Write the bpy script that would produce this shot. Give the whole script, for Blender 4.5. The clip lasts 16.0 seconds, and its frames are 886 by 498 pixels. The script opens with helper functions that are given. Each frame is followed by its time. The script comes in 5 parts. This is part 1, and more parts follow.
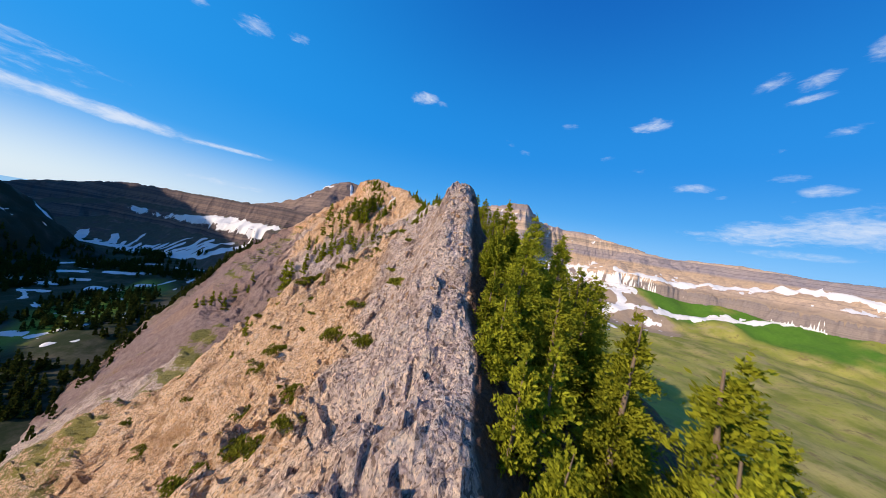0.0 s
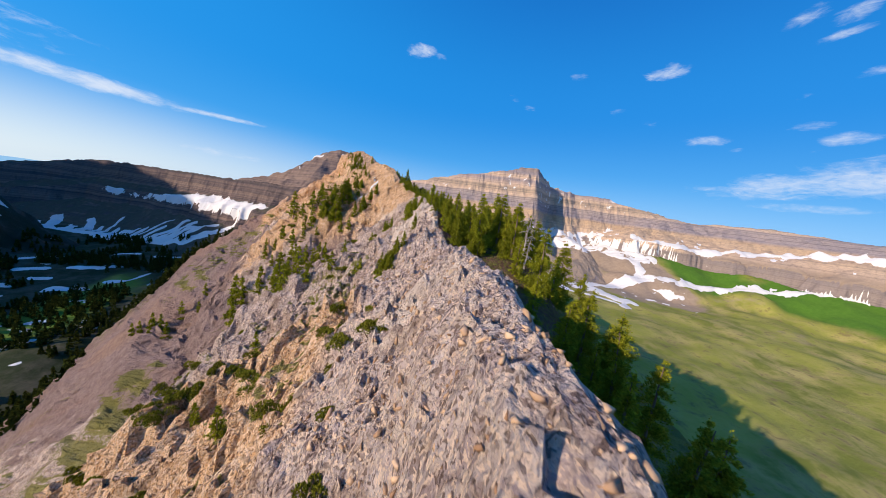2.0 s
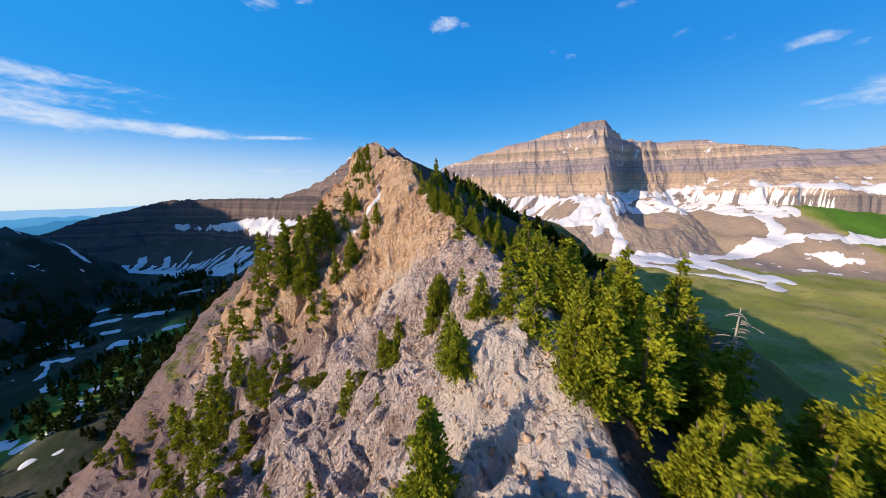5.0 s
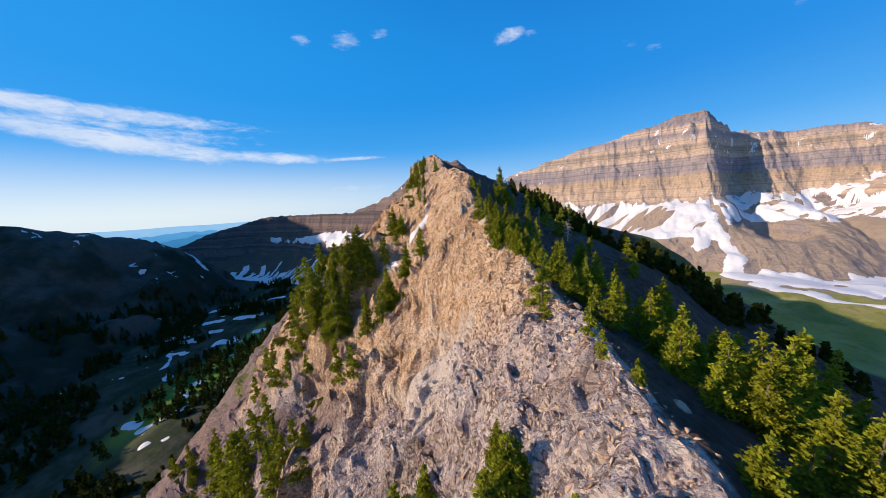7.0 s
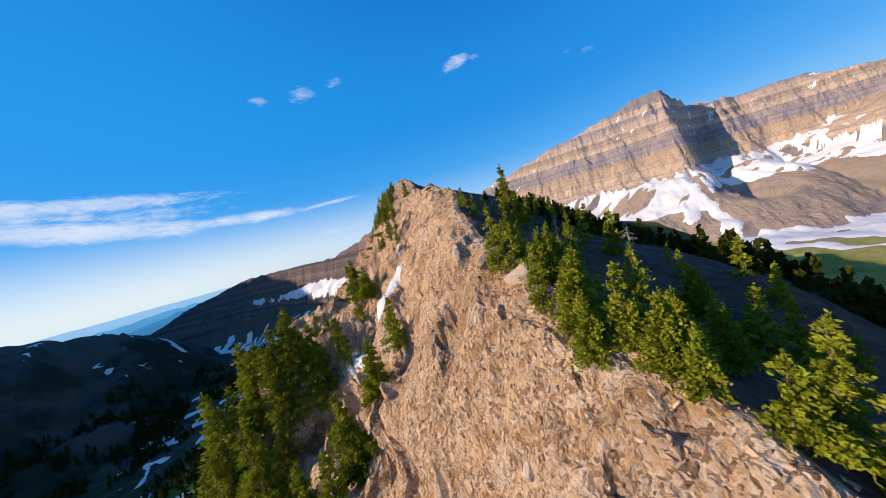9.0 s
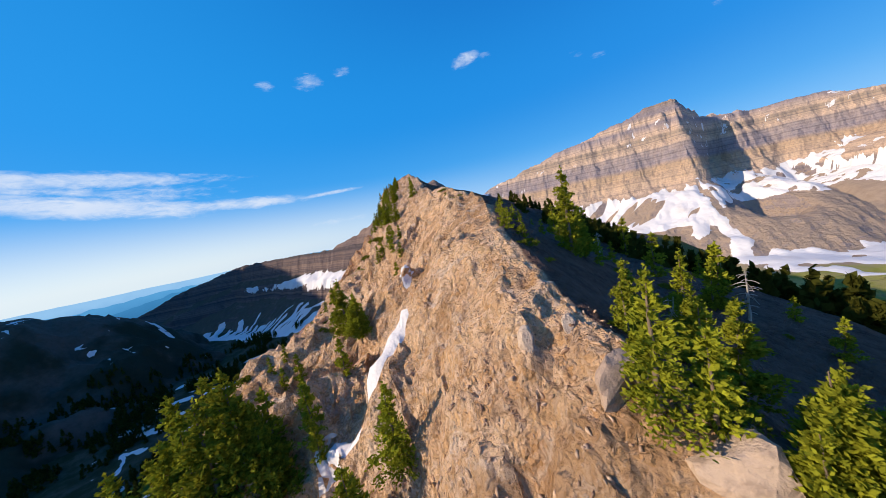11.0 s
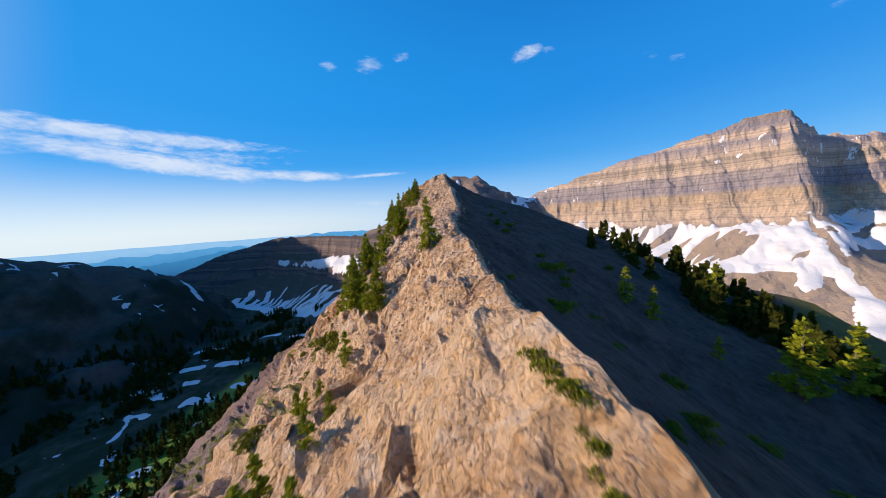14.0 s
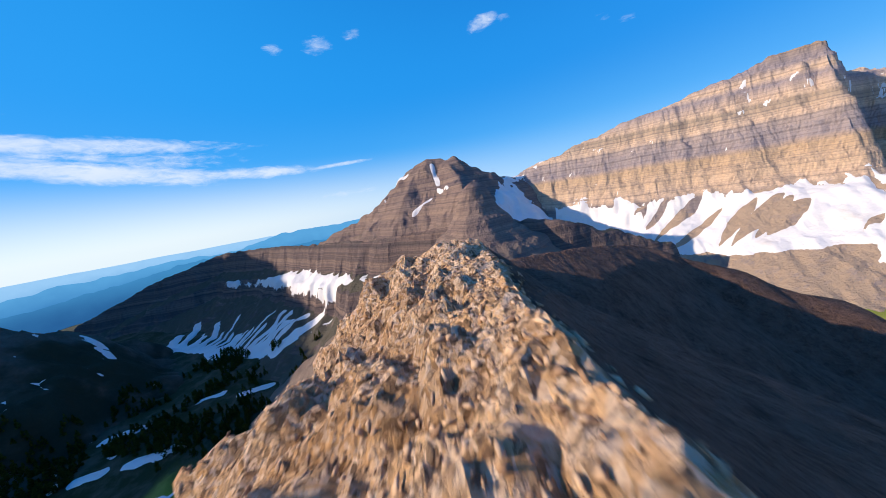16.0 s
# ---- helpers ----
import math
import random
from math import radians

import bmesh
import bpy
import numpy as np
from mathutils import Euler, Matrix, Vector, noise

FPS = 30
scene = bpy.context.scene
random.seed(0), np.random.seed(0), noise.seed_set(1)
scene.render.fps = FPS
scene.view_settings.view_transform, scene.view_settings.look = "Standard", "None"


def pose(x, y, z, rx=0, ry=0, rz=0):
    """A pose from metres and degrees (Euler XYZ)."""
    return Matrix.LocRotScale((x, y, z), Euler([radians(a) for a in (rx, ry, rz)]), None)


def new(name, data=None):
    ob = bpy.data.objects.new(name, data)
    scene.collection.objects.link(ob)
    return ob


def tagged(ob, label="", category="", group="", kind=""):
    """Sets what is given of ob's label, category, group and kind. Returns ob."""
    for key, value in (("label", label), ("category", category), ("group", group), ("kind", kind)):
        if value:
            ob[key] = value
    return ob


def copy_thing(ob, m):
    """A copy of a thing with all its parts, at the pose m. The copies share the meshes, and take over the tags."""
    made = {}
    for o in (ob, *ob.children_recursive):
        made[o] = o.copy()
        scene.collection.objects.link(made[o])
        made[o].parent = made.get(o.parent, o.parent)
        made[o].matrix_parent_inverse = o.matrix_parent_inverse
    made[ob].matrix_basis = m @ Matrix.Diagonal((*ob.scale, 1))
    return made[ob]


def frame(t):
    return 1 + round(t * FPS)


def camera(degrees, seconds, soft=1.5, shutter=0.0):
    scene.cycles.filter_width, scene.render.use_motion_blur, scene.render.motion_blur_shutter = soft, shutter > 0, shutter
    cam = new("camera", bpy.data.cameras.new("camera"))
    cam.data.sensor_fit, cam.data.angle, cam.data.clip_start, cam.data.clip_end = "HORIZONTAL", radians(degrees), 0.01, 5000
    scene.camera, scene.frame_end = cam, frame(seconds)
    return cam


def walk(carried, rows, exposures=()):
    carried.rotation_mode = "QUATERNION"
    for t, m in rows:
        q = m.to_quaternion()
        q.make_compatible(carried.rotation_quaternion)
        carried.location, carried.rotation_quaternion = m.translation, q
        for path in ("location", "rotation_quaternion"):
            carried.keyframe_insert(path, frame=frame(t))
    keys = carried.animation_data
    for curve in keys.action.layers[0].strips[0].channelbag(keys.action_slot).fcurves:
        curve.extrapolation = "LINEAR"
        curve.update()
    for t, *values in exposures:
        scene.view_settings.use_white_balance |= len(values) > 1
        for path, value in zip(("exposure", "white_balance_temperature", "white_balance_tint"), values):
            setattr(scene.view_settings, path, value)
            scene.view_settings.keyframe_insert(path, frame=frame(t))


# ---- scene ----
# ---- camera ----
cam = camera(115.1, 16.0, soft=0.35, shutter=0.08)
METRES, TILT, LEAN = 230.0, -0.25, -10.75
ROWS = [
    (0.0, 0.0, 0.0, 0.0, 0.0, 0.0, -0.0),
    (0.5, 0.004, 0.0418, 0.0167, 0.71, -0.83, -0.88),
    (1.0, 0.0067, 0.0795, 0.0333, 1.0, -2.93, -1.02),
    (1.5, 0.007, 0.1159, 0.046, 1.02, -5.21, -0.14),
    (2.0, 0.0028, 0.1545, 0.0564, 0.69, -7.12, 1.9),
    (2.5, -0.0019, 0.1936, 0.0644, -0.03, -8.68, 5.08),
    (3.0, -0.0066, 0.2334, 0.0724, -0.85, -10.05, 8.7),
    (3.5, -0.0096, 0.273, 0.0798, -0.73, -11.13, 11.67),
    (4.0, -0.0116, 0.3127, 0.0863, 1.34, -11.52, 12.98),
    (4.5, -0.0138, 0.3511, 0.0913, 5.2, -11.03, 12.78),
    (5.0, -0.0158, 0.3868, 0.0954, 10.1, -9.79, 11.58),
    (7.5, -0.0296, 0.4536, 0.1046, 24.88, -3.71, 14.02),
    (8.0, -0.0355, 0.4714, 0.1071, 24.61, -2.52, 16.76),
    (8.5, -0.0422, 0.4896, 0.1096, 22.87, -1.57, 20.44),
    (9.0, -0.0485, 0.5084, 0.1119, 20.21, -1.27, 24.46),
    (11.5, -0.0673, 0.5510, 0.1288, 20.90, -2.21, 18.64),
    (12.0, -0.0703, 0.5671, 0.1352, 22.57, -2.84, 15.88),
    (12.5, -0.0721, 0.5836, 0.1415, 24.55, -3.51, 13.67),
    (13.0, -0.0768, 0.6016, 0.1467, 26.27, -3.75, 12.35),
    (13.5, -0.0842, 0.6196, 0.1513, 27.24, -2.89, 12.06),
    (14.0, -0.1014, 0.6573, 0.1598, 27.10, -1.26, 12.97),
    (14.5, -0.1258, 0.7138, 0.1771, 26.10, -0.29, 14.74),
    (15.0, -0.1581, 0.7785, 0.2030, 24.50, -1.11, 16.81),
    (15.5, -0.1949, 0.8480, 0.2262, 22.70, -3.31, 18.56),
    (16.0, -0.2249, 0.9148, 0.2378, 21.93, -6.26, 19.32),
]
walk(cam, [(t, pose(0, 0, 0, TILT, LEAN, 0) @ pose(METRES * x, METRES * y, METRES * z, 90 + pitch, roll, yaw))
           for t, x, y, z, yaw, pitch, roll in ROWS], [(0.0, 0.0), (14.5, 0.0), (16.0, 0.12)])

# ---- light: low sun from behind and left, clear sky with a few clouds ----
SUN_UP, SUN_AZ = 22.0, 237.0  # degrees; azimuth clockwise from +y
to_sun = Vector((math.sin(radians(SUN_AZ)) * math.cos(radians(SUN_UP)), math.cos(radians(SUN_AZ)) * math.cos(radians(SUN_UP)), math.sin(radians(SUN_UP))))
sun = new("sun", bpy.data.lights.new("sun", "SUN"))
sun.data.energy, sun.data.angle, sun.data.color = 5.7, radians(0.5), (1.0, 0.80, 0.595)
sun.matrix_world = Matrix.Translation((-300, -300, 400)) @ to_sun.to_track_quat("Z", "Y").to_matrix().to_4x4()


class Nodes:
    """A short way to write node trees: n(kind, inputs by name or number, attributes) gives the first output."""

    def __init__(self, tree):
        self.tree = tree
        tree.nodes.clear()

    def node(self, kind, ins=None):
        nd = self.tree.nodes.new(kind)
        self.fill(nd, ins)
        return nd

    def fill(self, nd, ins):
        for key, value in (ins or {}).items():
            if isinstance(value, bpy.types.NodeSocket):
                self.tree.links.new(value, nd.inputs[key])
            else:
                nd.inputs[key].default_value = value

    def __call__(self, kind, ins=None, out=0):
        return self.node(kind, ins).outputs[out]

    def attribute(self, name, out=0):
        nd = self.node("ShaderNodeVertexColor")
        nd.layer_name = name
        return nd.outputs[out]

    def math(self, op, a, b=0.0, c=0.0, clamp=False):
        nd = self.node("ShaderNodeMath", {0: a, 1: b, 2: c})
        nd.operation, nd.use_clamp = op, clamp
        return nd.outputs[0]

    def mix(self, f, a, b, blend="MIX"):
        nd = self.node("ShaderNodeMix")
        nd.data_type, nd.blend_type = "RGBA", blend
        self.fill(nd, {0: f, 6: a, 7: b})
        return nd.outputs[2]

    def ramp(self, f, lo, hi, a=0.0, b=1.0):
        nd = self.node("ShaderNodeMapRange", {0: f, 1: lo, 2: hi, 3: a, 4: b})
        nd.interpolation_type = "SMOOTHSTEP"
        return nd.outputs[0]

    def noise(self, vec, scale, detail=4.0, rough=0.55, out=0, distortion=0.0):
        return self("ShaderNodeTexNoise", {"Vector": vec, "Scale": scale, "Detail": detail, "Roughness": rough, "Distortion": distortion}, out=out)


def make_world():
    world = bpy.data.worlds.new("sky")
    scene.world = world
    world.use_nodes = True
    n = Nodes(world.node_tree)
    tex = n.node("ShaderNodeTexSky")
    tex.sky_type, tex.sun_disc = "NISHITA", False
    tex.sun_elevation, tex.sun_rotation = radians(SUN_UP), radians(SUN_AZ)
    tex.altitude, tex.air_density, tex.dust_density, tex.ozone_density = 2600.0, 1.0, 0.6, 2.5
    sky = tex.outputs[0]
    d = n("ShaderNodeTexCoord", out=0)
    sep = n.node("ShaderNodeSeparateXYZ", {0: d})
    x, y, z = sep.outputs
    az = n.math("MULTIPLY", n.math("ARCTAN2", x, y), 180 / math.pi)
    el = n.math("MULTIPLY", n.math("ARCSINE", z), 180 / math.pi)
    flat = n("ShaderNodeCombineXYZ", {0: n.math("MULTIPLY", az, 0.35), 1: el, 2: 0.0})
    wisp = n.math("ADD", n.math("MULTIPLY", n.noise(flat, 0.5, 6.0, 0.6, distortion=0.8), 0.6), n.math("MULTIPLY", n.noise(flat, 1.7, 6.0, 0.65, distortion=0.5), 0.4))
    cloud = None
    # azimuth, elevation, half width, half height, slope, strength
    for a, e, w, h, s, k in CLOUDS:
        k *= 0.85 if w < 4 else 1.0
        da = n.math("SUBTRACT", az, a)
        de = n.math("SUBTRACT", n.math("SUBTRACT", el, e), n.math("MULTIPLY", da, s))
        r = n.math("ADD", n.math("POWER", n.math("ABSOLUTE", n.math("DIVIDE", da, w)), 2.0), n.math("POWER", n.math("ABSOLUTE", n.math("DIVIDE", de, h)), 2.0))
        body = n.math("MULTIPLY", n.math("SUBTRACT", 1.0, n.math("MULTIPLY", r, 0.5), clamp=True), k)
        cloud = body if cloud is None else n.math("MAXIMUM", cloud, body)
    cover = n.ramp(n.math("ADD", cloud, n.math("MULTIPLY", n.math("SUBTRACT", wisp, 0.5), 2.0)), 0.35, 1.25)
    cover = n.math("MULTIPLY", cover, n.ramp(cloud, 0.02, 0.25))
    # clear mountain air: deep blue overhead, pale towards the horizon and paler under the sun
    deep = n.mix(n.ramp(el, 18.0, 48.0), (0.06, 2.9, 8.6, 1), (0.0, 1.3, 5.6, 1))
    deep = n.mix(n.ramp(el, 20.0, 3.0), deep, (0.9, 4.6, 9.7, 1))
    toward = n("ShaderNodeVectorMath", {0: d, 1: tuple(to_sun)}, out=1)
    toward.node.operation = "DOT_PRODUCT"
    deep = n.mix(n.ramp(az, 25.0, -75.0, 0.0, 0.6), deep, (0.1, 3.7, 9.6, 1))
    pale = n.math("MULTIPLY", n.ramp(el, 11.0, 0.0), n.ramp(az, 20.0, -70.0, 0.3, 1.0))
    deep = n.mix(pale, deep, (7.6, 8.8, 9.8, 1))
    deep = n.mix(n.ramp(toward, 0.72, 1.0, 0.0, 0.8), deep, (8.0, 8.2, 8.4, 1))
    col = n.mix(0.85, sky, deep)
    col = n.mix(n.math("MULTIPLY", cover, 0.82), col, n.mix(n.noise(flat, 0.35, 3.0), (6.0, 7.2, 9.4, 1), (9.6, 9.7, 9.9, 1)))
    bg = n("ShaderNodeBackground", {0: col, 1: 0.1})
    n.node("ShaderNodeOutputWorld", {0: bg})


CLOUDS = [
    (-72, 13.3, 17, 1.1, -0.01, 1.05), (-69, 11.6, 16, 1.8, -0.02, 0.72), (-70, 10.1, 14, 1.4, -0.12, 1.15), (-54, 8.9, 12, 0.9, -0.02, 1.0), (-41, 8.8, 7, 0.4, 0.05, 0.85), (-76, 16.4, 1.5, 0.7, 0.0, 0.5),
    (-38, 3.7, 6, 0.6, 0.02, 0.6), (-86, 11, 6, 2.0, 0.1, 0.9), (-45.8, 26.3, 1.5, 0.8, 0.0, 0.8), (-38.5, 26.9, 2.6, 1.2, 0.1, 0.95), (-32.5, 28, 1.8, 0.8, 0.1, 0.8),
    (-9.5, 26.6, 3.0, 1.1, 0.1, 0.95), (-5.5, 26.4, 1.2, 0.5, 0.0, 0.6), (9.3, 21.8, 1.5, 0.7, -0.2, 0.55), (12.6, 20.6, 1.6, 0.6, -0.1, 0.65), (27.4, 20.4, 1.8, 0.6, 0.1, 0.55), (20, 25.5, 1.6, 0.6, 0.0, 0.6),
    (32.8, 25.2, 2.6, 1.0, 0.05, 1.0), (32.2, 18.5, 1.5, 0.6, 0.0, 0.55), (39.7, 15.9, 2.8, 0.8, 0.0, 0.85), (43, 14.6, 1.2, 0.4, 0.0, 0.6), (49.4, 17.1, 2.0, 0.6, 0.0, 0.7),
    (52.2, 15.3, 2.2, 0.8, 0.0, 0.85), (50, 14.2, 1.2, 0.4, 0.0, 0.6), (49.5, 10.0, 8.5, 1.7, 0.12, 0.85), (44, 9.4, 5, 0.7, 0.0, 0.7), (56, 11, 8, 2.6, 0.0, 0.85), (51, 7.4, 6, 0.6, 0.0, 0.6),
    (46.2, 28.7, 2.0, 0.9, 0.2, 0.9), (50.3, 28.1, 2.0, 0.9, 0.2, 0.9), (49.4, 26.1, 2.4, 0.5, 0.1, 0.8), (53, 22, 2.0, 0.6, 0.2, 0.7), (48, 20.5, 1.2, 0.4, 0.3, 0.6), (56, 30, 3, 1.5, 0.2, 0.8),
]
make_world()

# ---- noise on arrays ----


def lattice(ix, iy, seed):
    h = (ix.astype(np.int64) * 374761393 + iy.astype(np.int64) * 668265263 + seed * 974634777) & 0xFFFFFFFF
    h = ((h ^ (h >> 13)) * 1274126177) & 0xFFFFFFFF
    h = ((h ^ (h >> 16)) * 1246822519) & 0xFFFFFFFF
    return ((h ^ (h >> 15)) & 0xFFFFFF) / float(0xFFFFFF)


def vnoise(x, y, seed=0):
    """Smooth noise from 0 to 1."""
    x, y = np.broadcast_arrays(np.asarray(x, float), np.asarray(y, float))
    ix, iy = np.floor(x), np.floor(y)
    fx, fy = x - ix, y - iy
    fx, fy = fx * fx * fx * (fx * (fx * 6 - 15) + 10), fy * fy * fy * (fy * (fy * 6 - 15) + 10)
    a, b = lattice(ix, iy, seed), lattice(ix + 1, iy, seed)
    c, d = lattice(ix, iy + 1, seed), lattice(ix + 1, iy + 1, seed)
    return (a + (b - a) * fx) * (1 - fy) + (c + (d - c) * fx) * fy


def fbm(x, y, octaves=4, seed=0, gain=0.5):
    """Noise of several sizes, about -1 to 1."""
    out, amp, total = 0.0, 1.0, 0.0
    x, y = np.asarray(x, float), np.asarray(y, float)
    for k in range(octaves):
        c, s = math.cos(0.7 * k), math.sin(0.7 * k)
        out = out + amp * (2 * vnoise((x * c - y * s) * 2**k + 17.3 * k, (x * s + y * c) * 2**k - 9.1 * k, seed + 31 * k) - 1)
        total += amp
        amp *= gain
    return out / total * 1.5


def ridged(x, y, octaves=3, seed=0):
    """Sharp crests, 0 to 1."""
    out, amp, total = 0.0, 1.0, 0.0
    for k in range(octaves):
        out = out + amp * (1 - np.abs(2 * vnoise(np.asarray(x) * 2**k + 5.7 * k, np.asarray(y) * 2**k + 3.3 * k, seed + 13 * k) - 1))
        total += amp
        amp *= 0.5
    return out / total


def step(x, lo, hi):
    t = np.clip((np.asarray(x, float) - lo) / (hi - lo), 0, 1)
    return t * t * (3 - 2 * t)


def bell(x, c, w):
    return np.exp(-(((np.asarray(x, float) - c) / w) ** 2))


def tent(x, y, line, widths, drops, rough=0.0, seed=0, cap=None):
    """Height of a mountain round a crest line of (x, y, z) places, whose sides fall by drops over widths."""
    best = np.full(np.shape(x), -1e9)
    widths, drops = list(widths) + [widths[-1] + 2000], list(drops) + [drops[-1] + 1300]
    jog = rough * fbm(x / 22, y / 22, 4, seed) if rough else 0.0
    for (x0, y0, z0), (x1, y1, z1) in zip(line, line[1:]):
        dx, dy = x1 - x0, y1 - y0
        t = np.clip(((x - x0) * dx + (y - y0) * dy) / (dx * dx + dy * dy), 0, 1)
        d = np.hypot(x - x0 - t * dx, y - y0 - t * dy)
        best = np.maximum(best, z0 + t * (z1 - z0) - np.interp(np.maximum(d + jog * np.minimum(d / 15, 1), 0), widths, drops))
    return best


# ---- the shape of the land ----
CREST = [
    (4, -30, -18), (2, 0, -11), (2, 14, -6.5), (1.8, 24, 0), (1.2, 30, 5), (1.8, 36, 8.2), (2.2, 41, 8.8), (1.5, 46, 9.1), (1.4, 54, 9.6), (0.8, 64, 9.3),
    (-0.4, 72, 7.8), (-2.6, 79, 7.8), (-4.4, 90, 12), (-4.3, 98, 12.7), (-5.6, 106, 13.8), (-10.7, 120, 16.2), (-12.9, 125, 17.6), (-17.6, 130.5, 19.8), (-19.9, 135, 22.2), (-22.0, 139, 23.8),
    (-23.4, 145, 25.0), (-24.8, 150, 26.3), (-27.8, 154.5, 27.6), (-31, 159, 28.2), (-37.0, 168, 30.5), (-44.2, 183, 34.6), (-48.2, 190.6, 36.8), (-53.0, 200, 38.8), (-56.2, 207, 40.2), (-60.8, 213.5, 41.0),
    (-63.6, 222, 40.3), (-66.5, 231, 39.0), (-73, 243, 32), (-85, 270, 14), (-100, 330, -20),
]
_cy = np.array([c[1] for c in CREST], float)


def smooth_line(col):
    """The crest's x or z as a smooth table over y."""
    fine = np.arange(-30, 330.01, 0.5)
    v = np.interp(fine, _cy, [c[col] for c in CREST])
    k = np.ones(9) / 9
    return fine, np.convolve(np.pad(v, 4, mode="edge"), k, "valid")


_fy, _fx = smooth_line(0)
_, _fz = smooth_line(2)


def crest_x(y):
    return np.interp(y, _fy, _fx) + 0.35 * fbm(np.asarray(y) / 5, 0.0, 3, 5)


def crest_z(y):
    return np.interp(y, _fy, _fz) + 0.4 * fbm(np.asarray(y) / 5, 3.0, 3, 6)


LEFT_W = [0, 2, 5, 12, 25, 45, 75, 115, 150, 230]
LEFT_D = [0, 0.6, 3.2, 9.5, 20, 35, 58, 100, 126, 150]
RIGHT_W = [0, 1, 3, 6, 15, 40, 80, 120, 200]
RIGHT_D = [0, 0.6, 2.3, 4.8, 12, 31, 58, 84, 130]
GENTLE_D = [0, 0.9, 2.5, 4.3, 9.2, 21.5, 45, 72, 125]
SPUR = [(-66, 238, 36), (-58, 252, 33.5), (-50, 264, 30.5), (-40, 264, 26.5), (-30, 262, 22), (-20, 259, 17), (-8, 258, 10.5), (4, 262, 7), (30, 280, -1), (60, 300, -22), (90, 330, -55)]


GULLIES = [([(-20, 124), (-30, 118.5), (-43, 107), (-70, 96)], 4.5, 8.0), ([(-11, 108), (-24, 101), (-45, 92)], 3.0, 3.5), ([(-27.5, 145.5), (-29.4, 142), (-31, 138), (-35, 132), (-44, 124)], 3.2, 3.0), ([(-12, 92), (-28, 84), (-50, 80)], 3.0, 2.6), ([(-14, 66), (-30, 60), (-52, 60)], 3.0, 2.6)]


def along(x, y, line):
    """Distance from a line of places."""
    best = np.full(np.shape(x), 1e9)
    for (x0, y0), (x1, y1) in zip(line, line[1:]):
        dx, dy = x1 - x0, y1 - y0
        t = np.clip(((x - x0) * dx + (y - y0) * dy) / (dx * dx + dy * dy), 0, 1)
        best = np.minimum(best, np.hypot(x - x0 - t * dx, y - y0 - t * dy))
    return best


def strata(z, size, share):
    """Turns an even slope into ledges and cliffs, bed by bed."""
    k = z / size
    f = k - np.floor(k)
    return size * (np.floor(k) + (1 - share) * f + share * step(f, 0.25, 0.75))


